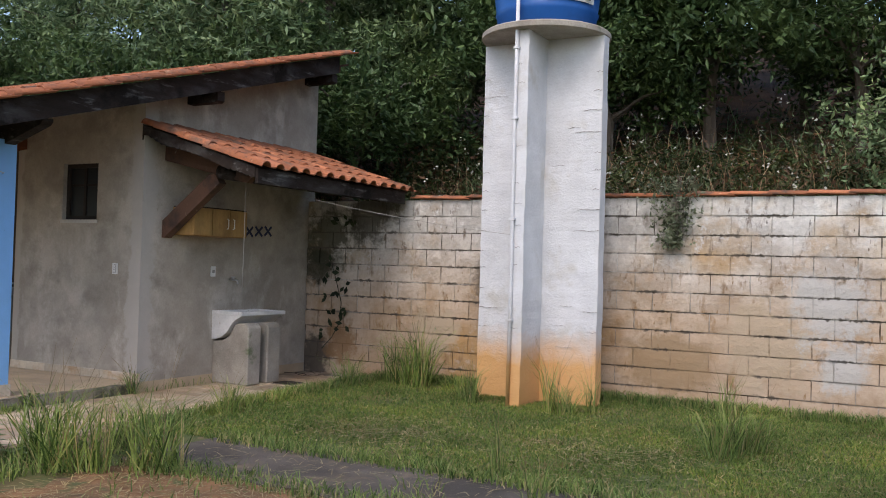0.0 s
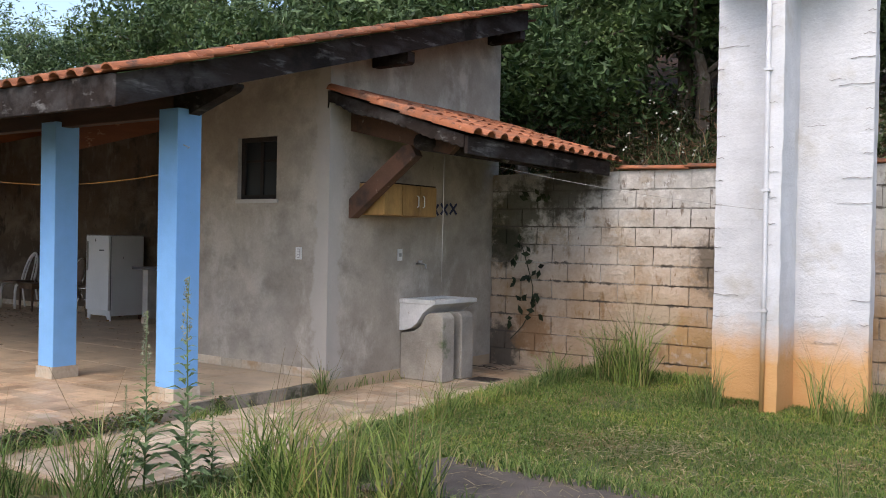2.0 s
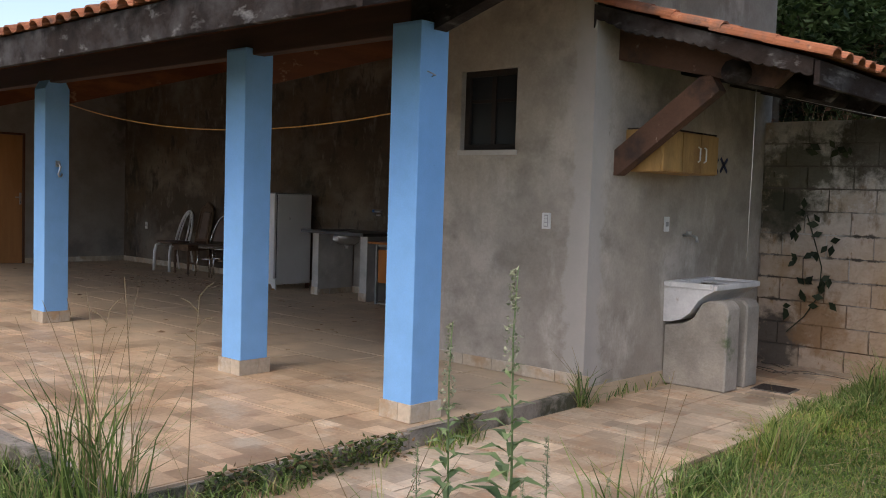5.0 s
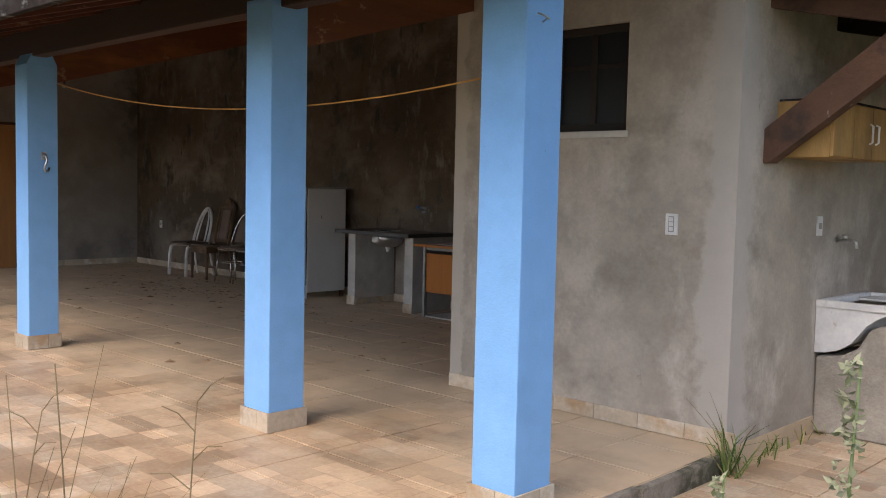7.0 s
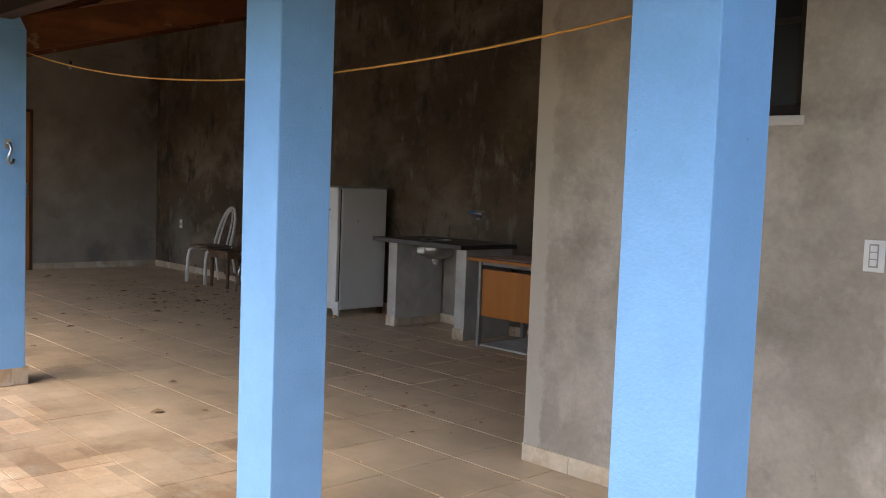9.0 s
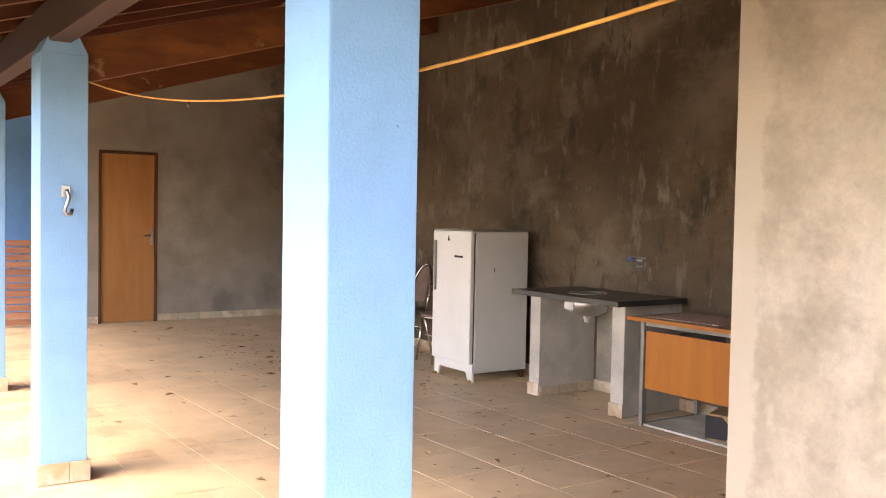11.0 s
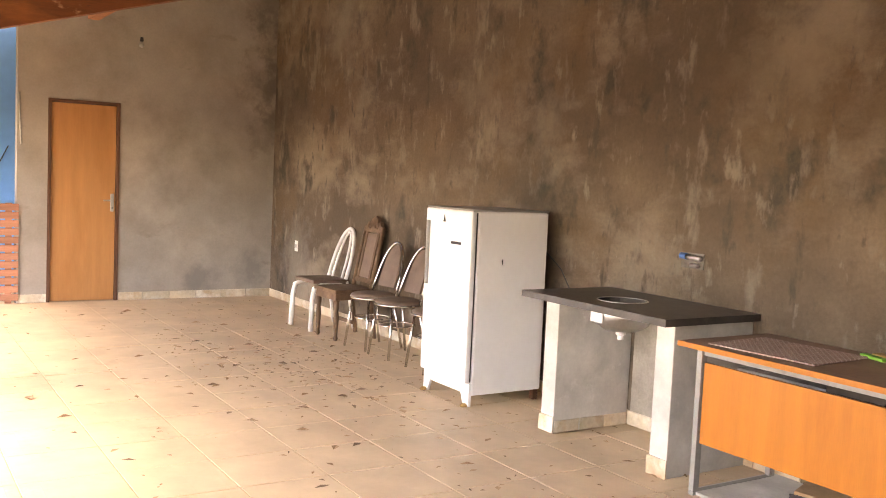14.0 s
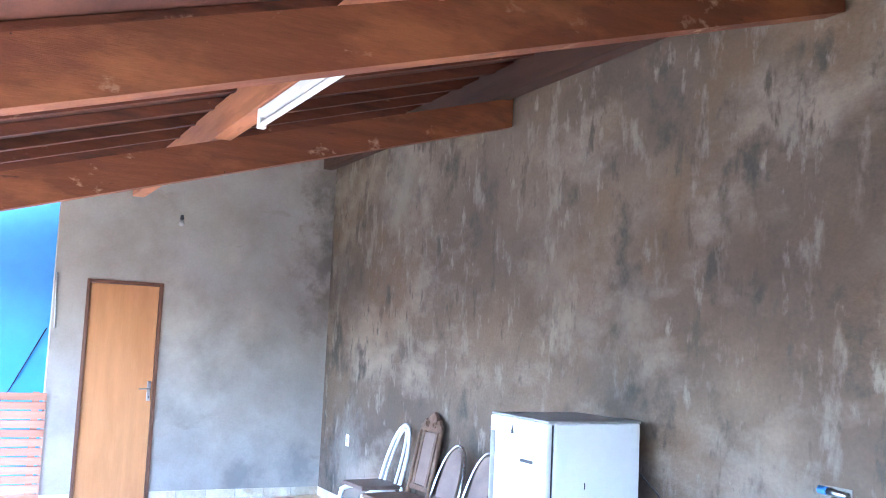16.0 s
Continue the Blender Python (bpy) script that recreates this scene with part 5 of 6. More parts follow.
def build_white_chair():
    t = thing("kitchen_chair", -16.77, 9.12, 0, 3, "white painted tube chair with a grey-brown seat", "chair", "chairs along the back wall")
    part("seat", boxed(-0.20, 0.20, -0.20, 0.19, 0.44, 0.475, 0.016), m_seat, t)
    for sx in (-1, 1):
        part("front_leg", tubed([(0.20 * sx, 0.1, 0.42), (0.20 * sx, -0.12, 0.425), (0.20 * sx, -0.19, 0.40), (0.205 * sx, -0.21, 0.3), (0.21 * sx, -0.22, 0.0)], 0.022, 10), m_whitetube, t, smooth=True)
        part("rear_leg", tubed([(0.19 * sx, 0.16, 0.46), (0.20 * sx, 0.24, 0.0)], 0.014, 10), m_whitetube, t, smooth=True)
    part("back_frame", tubed(loop_back(0.175, 0.45, 0.945, 0.15, 0.29), 0.018, 10), m_whitetube, t, smooth=True)
    part("back_loop", tubed(loop_back(0.095, 0.46, 0.91, 0.15, 0.28), 0.012, 8), m_whitetube, t, smooth=True)


build_white_chair()


def build_carved_chair():
    t = thing("carved_chair", -16.21, 9.09, 0, 2, "dark carved wooden chair with a tall caned back", "chair", "chairs along the back wall")
    part("seat", boxed(-0.215, 0.215, -0.21, 0.19, 0.42, 0.455, 0.008), m_carved, t)
    part("seat_rail", boxed(-0.195, 0.195, -0.195, 0.18, 0.36, 0.419, 0.005), m_carved, t)
    leg = [(0.014, 0), (0.022, 0.02), (0.016, 0.05), (0.02, 0.12), (0.026, 0.2), (0.018, 0.27), (0.026, 0.30), (0.026, 0.36)]
    for sx in (-1, 1):
        part("front_leg", lathed(leg, 0.175 * sx, -0.175, 10), m_carved, t, smooth=True)
        part("rear_leg", tubed([(0.175 * sx, 0.165, 0.40), (0.18 * sx, 0.22, 0.0)], 0.02, 6), m_carved, t)
        part("back_post", tubed([(0.165 * sx, 0.17, 0.44), (0.165 * sx, 0.22, 0.7), (0.155 * sx, 0.285, 0.99)], 0.02, 8), m_carved, t, smooth=True)
    part("stretcher", boxed(-0.165, 0.165, -0.012, 0.012, 0.14, 0.17, 0.004), m_carved, t)

    def lean(bm):
        for v in bm.verts:
            v.co.y += 0.17 + (v.co.z - 0.44) * 0.205
        return bm
    part("cane_panel", lean(boxed(-0.085, 0.085, -0.006, 0.006, 0.54, 0.94)), m_seat, t, "caned back panel")
    for sx in (-1, 1):
        part("back_stile", lean(boxed(0.105 * sx - 0.018, 0.105 * sx + 0.018, -0.014, 0.014, 0.50, 0.97, 0.005)), m_carved, t)
    part("lower_rail", lean(boxed(-0.145, 0.145, -0.014, 0.014, 0.495, 0.535, 0.005)), m_carved, t)
    crest = [(-0.16, 0.955), (0.16, 0.955), (0.165, 1.0), (0.13, 1.015), (0.11, 1.05), (0.075, 1.035), (0.055, 1.07), (0.0, 1.105), (-0.055, 1.07), (-0.075, 1.035), (-0.11, 1.05), (-0.13, 1.015), (-0.165, 1.0)]
    part("crest_rail", lean(prismed(crest, "y", -0.016, 0.016)), m_carved, t, "carved crest with scrolls")
    for sx in (-1, 1):
        bm = bmesh.new()
        tube(bm, [(0.06 * sx + 0.03 * math.cos(a), -0.02, 1.01 + 0.022 * math.sin(a)) for a in np.linspace(0, 5.5, 12)], 0.007, 6)
        part("scroll", lean(bm), m_carved, t)


build_carved_chair()


def build_lamp_tube():
    t = thing("tube_lamp", -13.64, 7.27, 2.752, 0, "unlit white fluorescent tube lamp under a roof beam", "lamp")
    part("batten", boxed(-0.66, 0.66, -0.016, 0.016, 0.055, 0.108, 0.006), m_tube, t)
    part("tube", tubed([(-0.62, 0, 0.022), (0.62, 0, 0.022)], 0.016, 12), m_tube, t, smooth=True)
    for x in (-0.64, 0.64):
        part("end_cap", boxed(x - 0.025, x + 0.025, -0.022, 0.022, 0.0, 0.108, 0.008), m_tube, t)
    b = thing("bare_bulb", -17.1, 7.46, 2.50, 0, "bare bulb hanging on a thin cord", "bulb")
    part("cord", tubed([(0, 0, 0.08), (0.004, 0.003, 0.3), (0, 0, 0.55)], 0.0016, 6), m_cord, b)
    part("socket", lathed([(0.012, 0.05), (0.016, 0.06), (0.012, 0.09)], 0, 0, 10), m_ink, b)
    part("bulb", lathed([(0.006, 0.0), (0.022, 0.01), (0.022, 0.028), (0.012, 0.05)], 0, 0, 12), m_fridgeside, b, smooth=True)


build_lamp_tube()


def build_slat_panel():
    t = thing("slatted_pallet", END_X, 5.93, 0, 0, "red-brown slatted wooden panel leaning on the blue wall", "pallet")
    for i in range(12):
        z = 0.03 + i * 0.084
        part("slat", boxed(0, 0.022, -0.75, 0.79, z, z + 0.068, 0.003), m_pallet, t)
    for y in (-0.7, 0.0, 0.7):
        part("batten", boxed(-0.03, -0.001, y - 0.03, y + 0.03, 0.0, 1.03, 0.003), m_pallet, t)


build_slat_panel()


cable("stair_cord", [(END_X - 1.19, 6.20, 0.60), (END_X - 1.19, 6.45, 0.96), (END_X - 1.19, 6.76, 1.62)], 0.006, m_ink, "dark cord strung across the blue wall", "cord")
_r = thing("conduit", END_X + 0.012, 6.735, 1.63, 0, "short thin grey conduit on the plaster edge", "conduit")
part("tube", tubed([(0, 0, 0), (0, -0.01, 0.26), (0, -0.02, 0.52)], 0.009, 8), m_fridgeside, _r, smooth=True)


# ---------------------------------------------------------------- yard
def build_paths():
    rng = random.Random(11)

    def ragged(x0, x1, y0, y1, step, amp):
        o = []
        for a, b in (((x0, y0), (x1, y0)), ((x1, y0), (x1, y1)), ((x1, y1), (x0, y1)), ((x0, y1), (x0, y0))):
            L = math.hypot(b[0] - a[0], b[1] - a[1])
            n = max(1, int(L / step))
            o += [(a[0] + (b[0] - a[0]) * i / n + rng.uniform(-amp, amp), a[1] + (b[1] - a[1]) * i / n + rng.uniform(-amp, amp)) for i in range(n)]
        return o
    structure("path_dark", prismed(ragged(-4.95, 2.5, 4.35, 5.28, 0.25, 0.05), "z", LOW - 0.15, LOW + 0.005), m_asphalt, "strip of dark worn concrete across the yard", "path")
    structure("path_base", box(boxed(-7.33, -6.10, 5.601, 9.44, LOW - 0.2, LOW - 0.012), -7.33, -5.9, 3.4, 5.6, LOW - 0.2, LOW - 0.012), m_grout, "lower path of tan tiles beside the porch", "path")
    structure("soil_patch", prismed(ragged(-4.8, -2.2, 3.3, 4.33, 0.12, 0.11), "z", LOW - 0.15, LOW - 0.004), m_mud, "bare orange soil", "soil")


build_paths()


def scatter(n, x0, x1, y0, y1, rng, keep=None):
    p = np.stack([rng.uniform(x0, x1, n), rng.uniform(y0, y1, n)], 1)
    if keep is not None:
        p = p[np.array([keep(x, y) for x, y in p], dtype=bool)]
    return np.stack([p[:, 0], p[:, 1], np.array([ground_z(x, y) - 0.005 for x, y in p])], 1)


def build_lawn():
    rng = np.random.default_rng(5)

    def on_lawn(x, y):
        if noise.noise((x * 0.9, y * 0.9, 7.0)) > 0.22 and rng.random() < 0.5:
            return False
        edge = -5.95 + 0.25 * noise.noise((y * 1.5, 0, 3)) - (0.25 if y > 6.5 else 0)
        return x > edge and (y > 5.3 + 0.06 * noise.noise((x * 3, 0, 0)))
    pts = scatter(190000, -6.6, 2.2, 5.1, 9.42, rng, on_lawn)
    tagged(new("lawn", blades_mesh("lawn", pts, 0.042, 0.0075, m_grass, rng, 1.1)), "short patchy green and brown lawn", "grass", "", "stuff")
    # longer growth along walls, kerbs and the near yard
    a = scatter(9000, -6.0, 2.0, 9.15, 9.42, rng)
    b = scatter(9000, -6.22, -5.85, 5.4, 9.2, rng, lambda x, y: x > -5.98 - 0.22 * min(1.0, max(0.0, (y - 6.3) / 1.2)) + 0.08 * noise.noise((y * 2.5, 0, 3)))
    c = scatter(8000, -6.6, -3.0, 2.2, 4.35, rng, lambda x, y: noise.noise((x * 1.2, y * 1.2, 1.0)) > -0.15 and y < 4.2 and not (x < -5.75 and y > 3.3) and not (-4.8 < x < -2.3 and 3.25 < y and rng.random() < 0.9))
    d = scatter(9000, -12.5, -7.4, 2.2, 3.18, rng)
    e = np.concatenate([scatter(2500, -4.9, 0.5, 4.2, 4.5, rng), scatter(3500, -4.9, 2.0, 5.15, 5.4, rng), scatter(1600, -3.0, 2.4, 4.3, 5.3, rng, lambda x, y: noise.noise((x * 1.8, y * 1.8, 5.0)) > 0.1 - 0.1 * (x + 3.4))])
    w = scatter(700, -7.33, -7.22, 6.7, 7.75, rng)
    w[:, 2] = LOW - 0.005
    b = b[::2]
    q = scatter(900, -7.3, -7.12, 3.2, 5.4, rng, lambda x, y: noise.noise((y * 2.2, 0, 1)) > 0.0)
    k = np.concatenate([a, b, c, d, e, w[::18], q])
    tagged(new("long_grass", blades_mesh("long_grass", k, 0.12, 0.009, m_tuft, rng, 0.7)), "ragged long grass along the wall and path edges", "grass", "", "stuff")


build_lawn()


def build_ground_litter():
    rng = np.random.default_rng(23)
    # straw and clippings trodden into the soil, the dark strip and the lawn
    n = 4500
    x = np.concatenate([rng.uniform(-4.85, -2.2, 1500), rng.uniform(-4.9, 1.8, 900), rng.uniform(-5.6, 1.8, 1200), rng.normal(-4.05, 0.35, 500), rng.normal(-2.2, 0.4, 400)])
    y = np.concatenate([rng.uniform(3.25, 4.4, 1500), rng.uniform(4.3, 5.35, 900), rng.uniform(5.4, 9.0, 1200), rng.normal(6.3, 0.35, 500), rng.normal(6.4, 0.4, 400)])
    z = np.concatenate([np.full(1500, LOW + 0.001), np.full(900, LOW + 0.008), np.full(1200, LOW + 0.03), np.full(900, LOW + 0.035)])
    p = np.stack([x, y, z], 1)
    a = rng.uniform(0, 6.28, n)
    L = rng.uniform(0.04, 0.16, n)[:, None]
    d = np.stack([np.cos(a), np.sin(a), rng.uniform(-0.02, 0.12, n)], 1) * L
    w = np.stack([-np.sin(a), np.cos(a), np.zeros(n)], 1) * 0.0028
    v = np.stack([p - w, p + w, p + d * 0.5 + w + [0, 0, 0.004], p + d, p + d * 0.5 - w + [0, 0, 0.004]], 1).reshape(-1, 3)
    i = np.arange(n)[:, None] * 5
    tagged(new("straw_litter", quads_mesh("straw_litter", v, np.concatenate([i + [[0, 1, 2]], i + [[0, 2, 4]], i + [[4, 2, 3]]]), m_drystraw)), "dry straw scattered over soil and lawn", "straw", "", "stuff")
    # low creeping weeds and dead leaves caught along the broken kerb
    m = 2600
    s = rng.uniform(0, 1, m)
    side = s < 0.6
    x = np.where(side, -7.285 + np.abs(rng.normal(0, 0.05, m)), rng.uniform(-9.4, -7.3, m))
    y = np.where(side, 3.15 + 2.5 * rng.beta(1.0, 1.6, m), 3.17 - np.abs(rng.normal(0, 0.07, m)))
    ok = np.array([noise.noise((q * 3.0, r * 3.0, 6.0)) > -0.02 for q, r in zip(x, y)])
    z = LOW + rng.uniform(0.0, 0.13, m)
    tagged(new("kerb_weeds", leaves_mesh("kerb_weeds", np.stack([x, y, z], 1)[ok], 0.045, 0.022, m_kerbweed, rng, 0.1)), "low dark weeds and dead leaves along the broken kerb", "weeds", "", "stuff")


build_ground_litter()


def build_tuft(seed, n, h, r, label, lean=0.85):
    rng = np.random.default_rng(seed)
    a, q = rng.uniform(0, 2 * np.pi, n), r * np.sqrt(rng.uniform(0, 1, n))
    roots = np.stack([q * np.cos(a), q * np.sin(a), np.zeros(n)], 1)
    t = thing("grass_tuft", 0, 0, 0, 0, label, "grass tuft", "tufts of tall grass")
    ob = new("grass_clump", blades_mesh("grass_clump", roots, h, 0.010, m_tuft, rng, lean))
    ob.parent = t
    for i in range(4):
        an, L = rng.uniform(0, 6.28), h * rng.uniform(1.0, 1.5)
        dx, dy = math.cos(an), math.sin(an)
        part("seed_stalk", tubed([(0.3 * r * dx, 0.3 * r * dy, 0), (0.1 * dx, 0.1 * dy, L * 0.6), (0.25 * dx, 0.25 * dy, L)], 0.0024, 4, 0.001), m_straw, t)
    return t


tall = build_tuft(1, 260, 0.62, 0.22, "tall green grass tuft growing at the wall")
tall.matrix_basis = pose(-5.4, 8.95, LOW)
mid = build_tuft(2, 120, 0.55, 0.17, "tuft of long green grass with dry stalks")
mid.matrix_basis = pose(-5.35, 4.05, LOW)
for x, y, s in ((-4.95, 3.9, 1.0), (-5.8, 3.25, 0.9), (-4.5, 4.25, 1.0), (-5.1, 4.55, 0.8), (-1.5, 7.0, 0.8), (-1.35, 7.35, 0.7), (-3.2, 8.1, 0.6), (-7.45, 2.85, 0.6), (-5.75, 6.3, 0.6), (-4.35, 8.35, 0.6), (-8.9, 2.6, 1.0), (-6.1, 2.9, 0.8), (-5.9, 8.4, 0.7)):
    c = copy_thing(mid, pose(x, y, LOW, 0, 0, x * 77 % 360))
    c.scale = (s, s, s)
reed = build_tuft(4, 46, 0.74, 0.10, "sparse tuft of tall upright grass blades", 0.42)
reed.matrix_basis = pose(-7.2, 3.05, LOW)
for x, y, s in ((-7.38, 3.0, 0.85), (-7.02, 3.02, 0.8), (-5.2, 8.8, 1.0), (-5.6, 8.85, 0.8), (-3.35, 8.15, 0.75), (-3.0, 8.3, 0.6), (-4.2, 8.1, 0.6), (-1.45, 7.1, 0.65), (-4.75, 4.0, 0.7), (-1.9, 8.9, 0.6), (-2.6, 5.4, 0.5), (-2.0, 4.6, 0.5)):
    c = copy_thing(reed, pose(x, y, LOW, 0, 0, x * 131 % 360))
    c.scale = (s, s, s)
small = build_tuft(3, 40, 0.30, 0.05, "small grass tuft in the crack at the wall corner")
small.matrix_basis = pose(-7.25, 6.56, LOW)


def build_weed(seed, h, label):
    rng = np.random.default_rng(seed)
    t = thing("tall_weed", 0, 0, 0, 0, label, "weed", "tall weeds")
    part("stem", tubed([(0, 0, 0), (0.012, 0.008, h * 0.4), (0.004, 0.0, h * 0.8), (0.012, 0.004, h)], 0.006, 6, 0.002), m_weed, t, smooth=True)
    pts = []
    for i in range(46):
        z = h * (0.06 + 0.66 * i / 46)
        a = i * 2.4
        pts.append((a, z, 0.24 * (1 - 0.75 * i / 46)))
    bm = bmesh.new()
    for a, z, L in pts:
        d, s, w = Vector((math.cos(a), math.sin(a), 0)), Vector((-math.sin(a), math.cos(a), 0)), L * 0.17
        q = [Vector((0, 0, z)), d * L * 0.4 + s * w + Vector((0, 0, z + L * 0.28)), d * L + Vector((0, 0, z + L * 0.18)), d * L * 0.4 - s * w + Vector((0, 0, z + L * 0.28)), d * L * 0.45 + Vector((0, 0, z + L * 0.24))]
        v = [bm.verts.new(p) for p in q]
        for f in ((0, 1, 4), (1, 2, 4), (2, 3, 4), (3, 0, 4)):
            bm.faces.new([v[k] for k in f])
    part("foliage", bm, m_weed, t)
    n = 170
    z = h * rng.uniform(0.70, 1.0, n)
    a = rng.uniform(0, 6.28, n)
    r = 0.022 * (1.25 - (z / h - 0.7) / 0.3)
    ob = new("flower_spike", leaves_mesh("flower_spike", np.stack([r * np.cos(a), r * np.sin(a), z], 1), 0.02, 0.012, m_spike, rng, -0.3))
    ob.parent = t
    return t


w1 = build_weed(21, 1.18, "tall green weed with narrow leaves and a pale flower spike")
w1.matrix_basis = pose(-5.66, 3.72, LOW)
for x, y, s in ((-5.80, 3.56, 0.84), (-5.60, 3.86, 0.50), (-5.86, 3.48, 0.50), (-5.55, 3.66, 0.42), (-5.4, 3.95, 0.40)):
    c = copy_thing(w1, pose(x, y, LOW, 0, 0, x * 190 % 360))
    c.scale = (s, s, s)


def build_dry_stalk(x, y, h, lean, head, label):
    t = thing("dry_stalk", x, y, LOW, 0, label, "grass stalk", "dry stalks at the porch edge")
    top = Vector((lean[0], lean[1], h))
    part("stem", tubed([(lean[0] * (k / 8) ** 2, lean[1] * (k / 8) ** 2, h * k / 8) for k in range(9)], 0.0026, 5, 0.0014), m_straw, t, smooth=True)
    for k in range(head):
        # the spikes leave the stem in turn, alternately, and droop a little
        f = 1 - 0.055 * k
        o = Vector((lean[0] * f * f, lean[1] * f * f, h * f))
        a = 0.55 + (math.pi if k % 2 else 0.0) + 0.25 * math.sin(k * 2.3)
        L = 0.055 + 0.008 * k
        q = [o, o + Vector((L * 0.5 * math.cos(a), L * 0.5 * math.sin(a), L * (0.62 - 0.08 * k))), o + Vector((L * math.cos(a), L * math.sin(a), L * (0.95 - 0.2 * k)))]
        part("spike", tubed([tuple(p) for p in q], 0.0015, 5, 0.0011), m_straw, t)
    return t


build_dry_stalk(-6.66, 3.10, 1.02, (0.02, 0.03), 6, "dry grass stalk with a spread seed head")
build_dry_stalk(-6.82, 2.98, 1.08, (-0.05, -0.02), 0, "bare dry grass stalk")
build_dry_stalk(-7.05, 2.98, 0.98, (-0.25, 0.05), 0, "leaning dry grass stalk")
build_dry_stalk(-7.25, 3.0, 0.92, (0.1, 0.05), 3, "dry grass stalk with a small seed head")


def build_vine():
    rng = np.random.default_rng(9)
    t = thing("wall_vine", -6.88, 9.44, LOW, 0, "thin climbing vine with dark leaves on the block wall", "vine")
    part("stem", tubed([(-0.15, -0.02, 0.3), (0.0, -0.02, 0.45), (0.12, -0.02, 0.65), (0.13, -0.02, 0.9), (0.05, -0.02, 1.15), (-0.02, -0.02, 1.35)], 0.005, 5), m_vine, t)
    bm = bmesh.new()
    spots = [(-0.15, 0.5), (0.02, 0.55), (0.2, 0.62), (0.0, 0.75), (0.22, 0.82), (-0.08, 0.95), (0.08, 1.02), (0.2, 1.1), (-0.1, 1.18), (0.1, 1.25), (-0.05, 1.4), (0.14, 0.7), (0.05, 1.88), (0.2, 1.92), (0.3, 1.86)]
    for x, z in spots:
        for k in range(3):
            a = rng.uniform(0, 6.28)
            L = rng.uniform(0.07, 0.11)
            d, s = Vector((math.cos(a), -0.25, math.sin(a))), Vector((-math.sin(a), 0, math.cos(a)))
            o = Vector((x + rng.normal(0, 0.02), -0.035, z + rng.normal(0, 0.02)))
            v = [bm.verts.new(o), bm.verts.new(o + d * L * 0.45 + s * L * 0.3), bm.verts.new(o + d * L), bm.verts.new(o + d * L * 0.45 - s * L * 0.3)]
            bm.faces.new((v[0], v[1], v[2]))
            bm.faces.new((v[0], v[2], v[3]))
    part("foliage", bm, m_vine, t)


build_vine()


# ---------------------------------------------------------------- trees and the planted bank
def build_tree(seed, h, spread, leaf_l, leaf_w, ma, n_leaf, label, base=0.45, clumps=6, tight=0.8):
    rng = np.random.default_rng(seed)
    rr = random.Random(seed)
    t = thing("tree", 0, 0, 0, 0, label, "tree", "trees on the bank")
    bm = bmesh.new()
    top = Vector((rr.uniform(-0.4, 0.4), rr.uniform(-0.3, 0.3), h * 0.8))
    tube(bm, [(0, 0, -0.5), (0.05, 0.03, h * 0.25), (top.x * 0.6, top.y * 0.6, h * 0.5), tuple(top)], 0.13, 8, 0.03)
    ends = []
    for i in range(11):
        z = h * rr.uniform(base * 0.6, 0.8)
        a = i * 2.4 + rr.uniform(-0.4, 0.4)
        L = spread * rr.uniform(0.6, 1.0)
        s = top * (z / top.z) * 0.7
        e = Vector((s.x + L * math.cos(a), s.y + L * math.sin(a), z + L * rr.uniform(0.1, 0.6)))
        m = (Vector((s.x, s.y, z)) + e) / 2 + Vector((0, 0, 0.15))
        tube(bm, [(s.x, s.y, z), tuple(m), tuple(e)], 0.045, 6, 0.012)
        ends += [e, m, e.lerp(m, 0.5)]
    part("trunk", bm, m_bark, t)
    ends.append(top + Vector((0, 0, h * 0.12)))
    cl = []
    for e in ends:
        for _ in range(clumps):
            cl.append(np.array(e) + rng.normal(0, 1, 3) * np.array([0.42, 0.42, 0.30]) * spread * 0.55)
    cl = np.array(cl)
    per = n_leaf // len(cl)
    pts = np.concatenate([c + rng.normal(0, 1, (per, 3)) * np.array([0.26, 0.26, 0.17]) * tight * rng.uniform(0.6, 1.3) for c in cl])
    ob = new("crown", leaves_mesh("crown", pts, leaf_l, leaf_w, ma, rng, 0.35))
    ob.parent = t
    return t


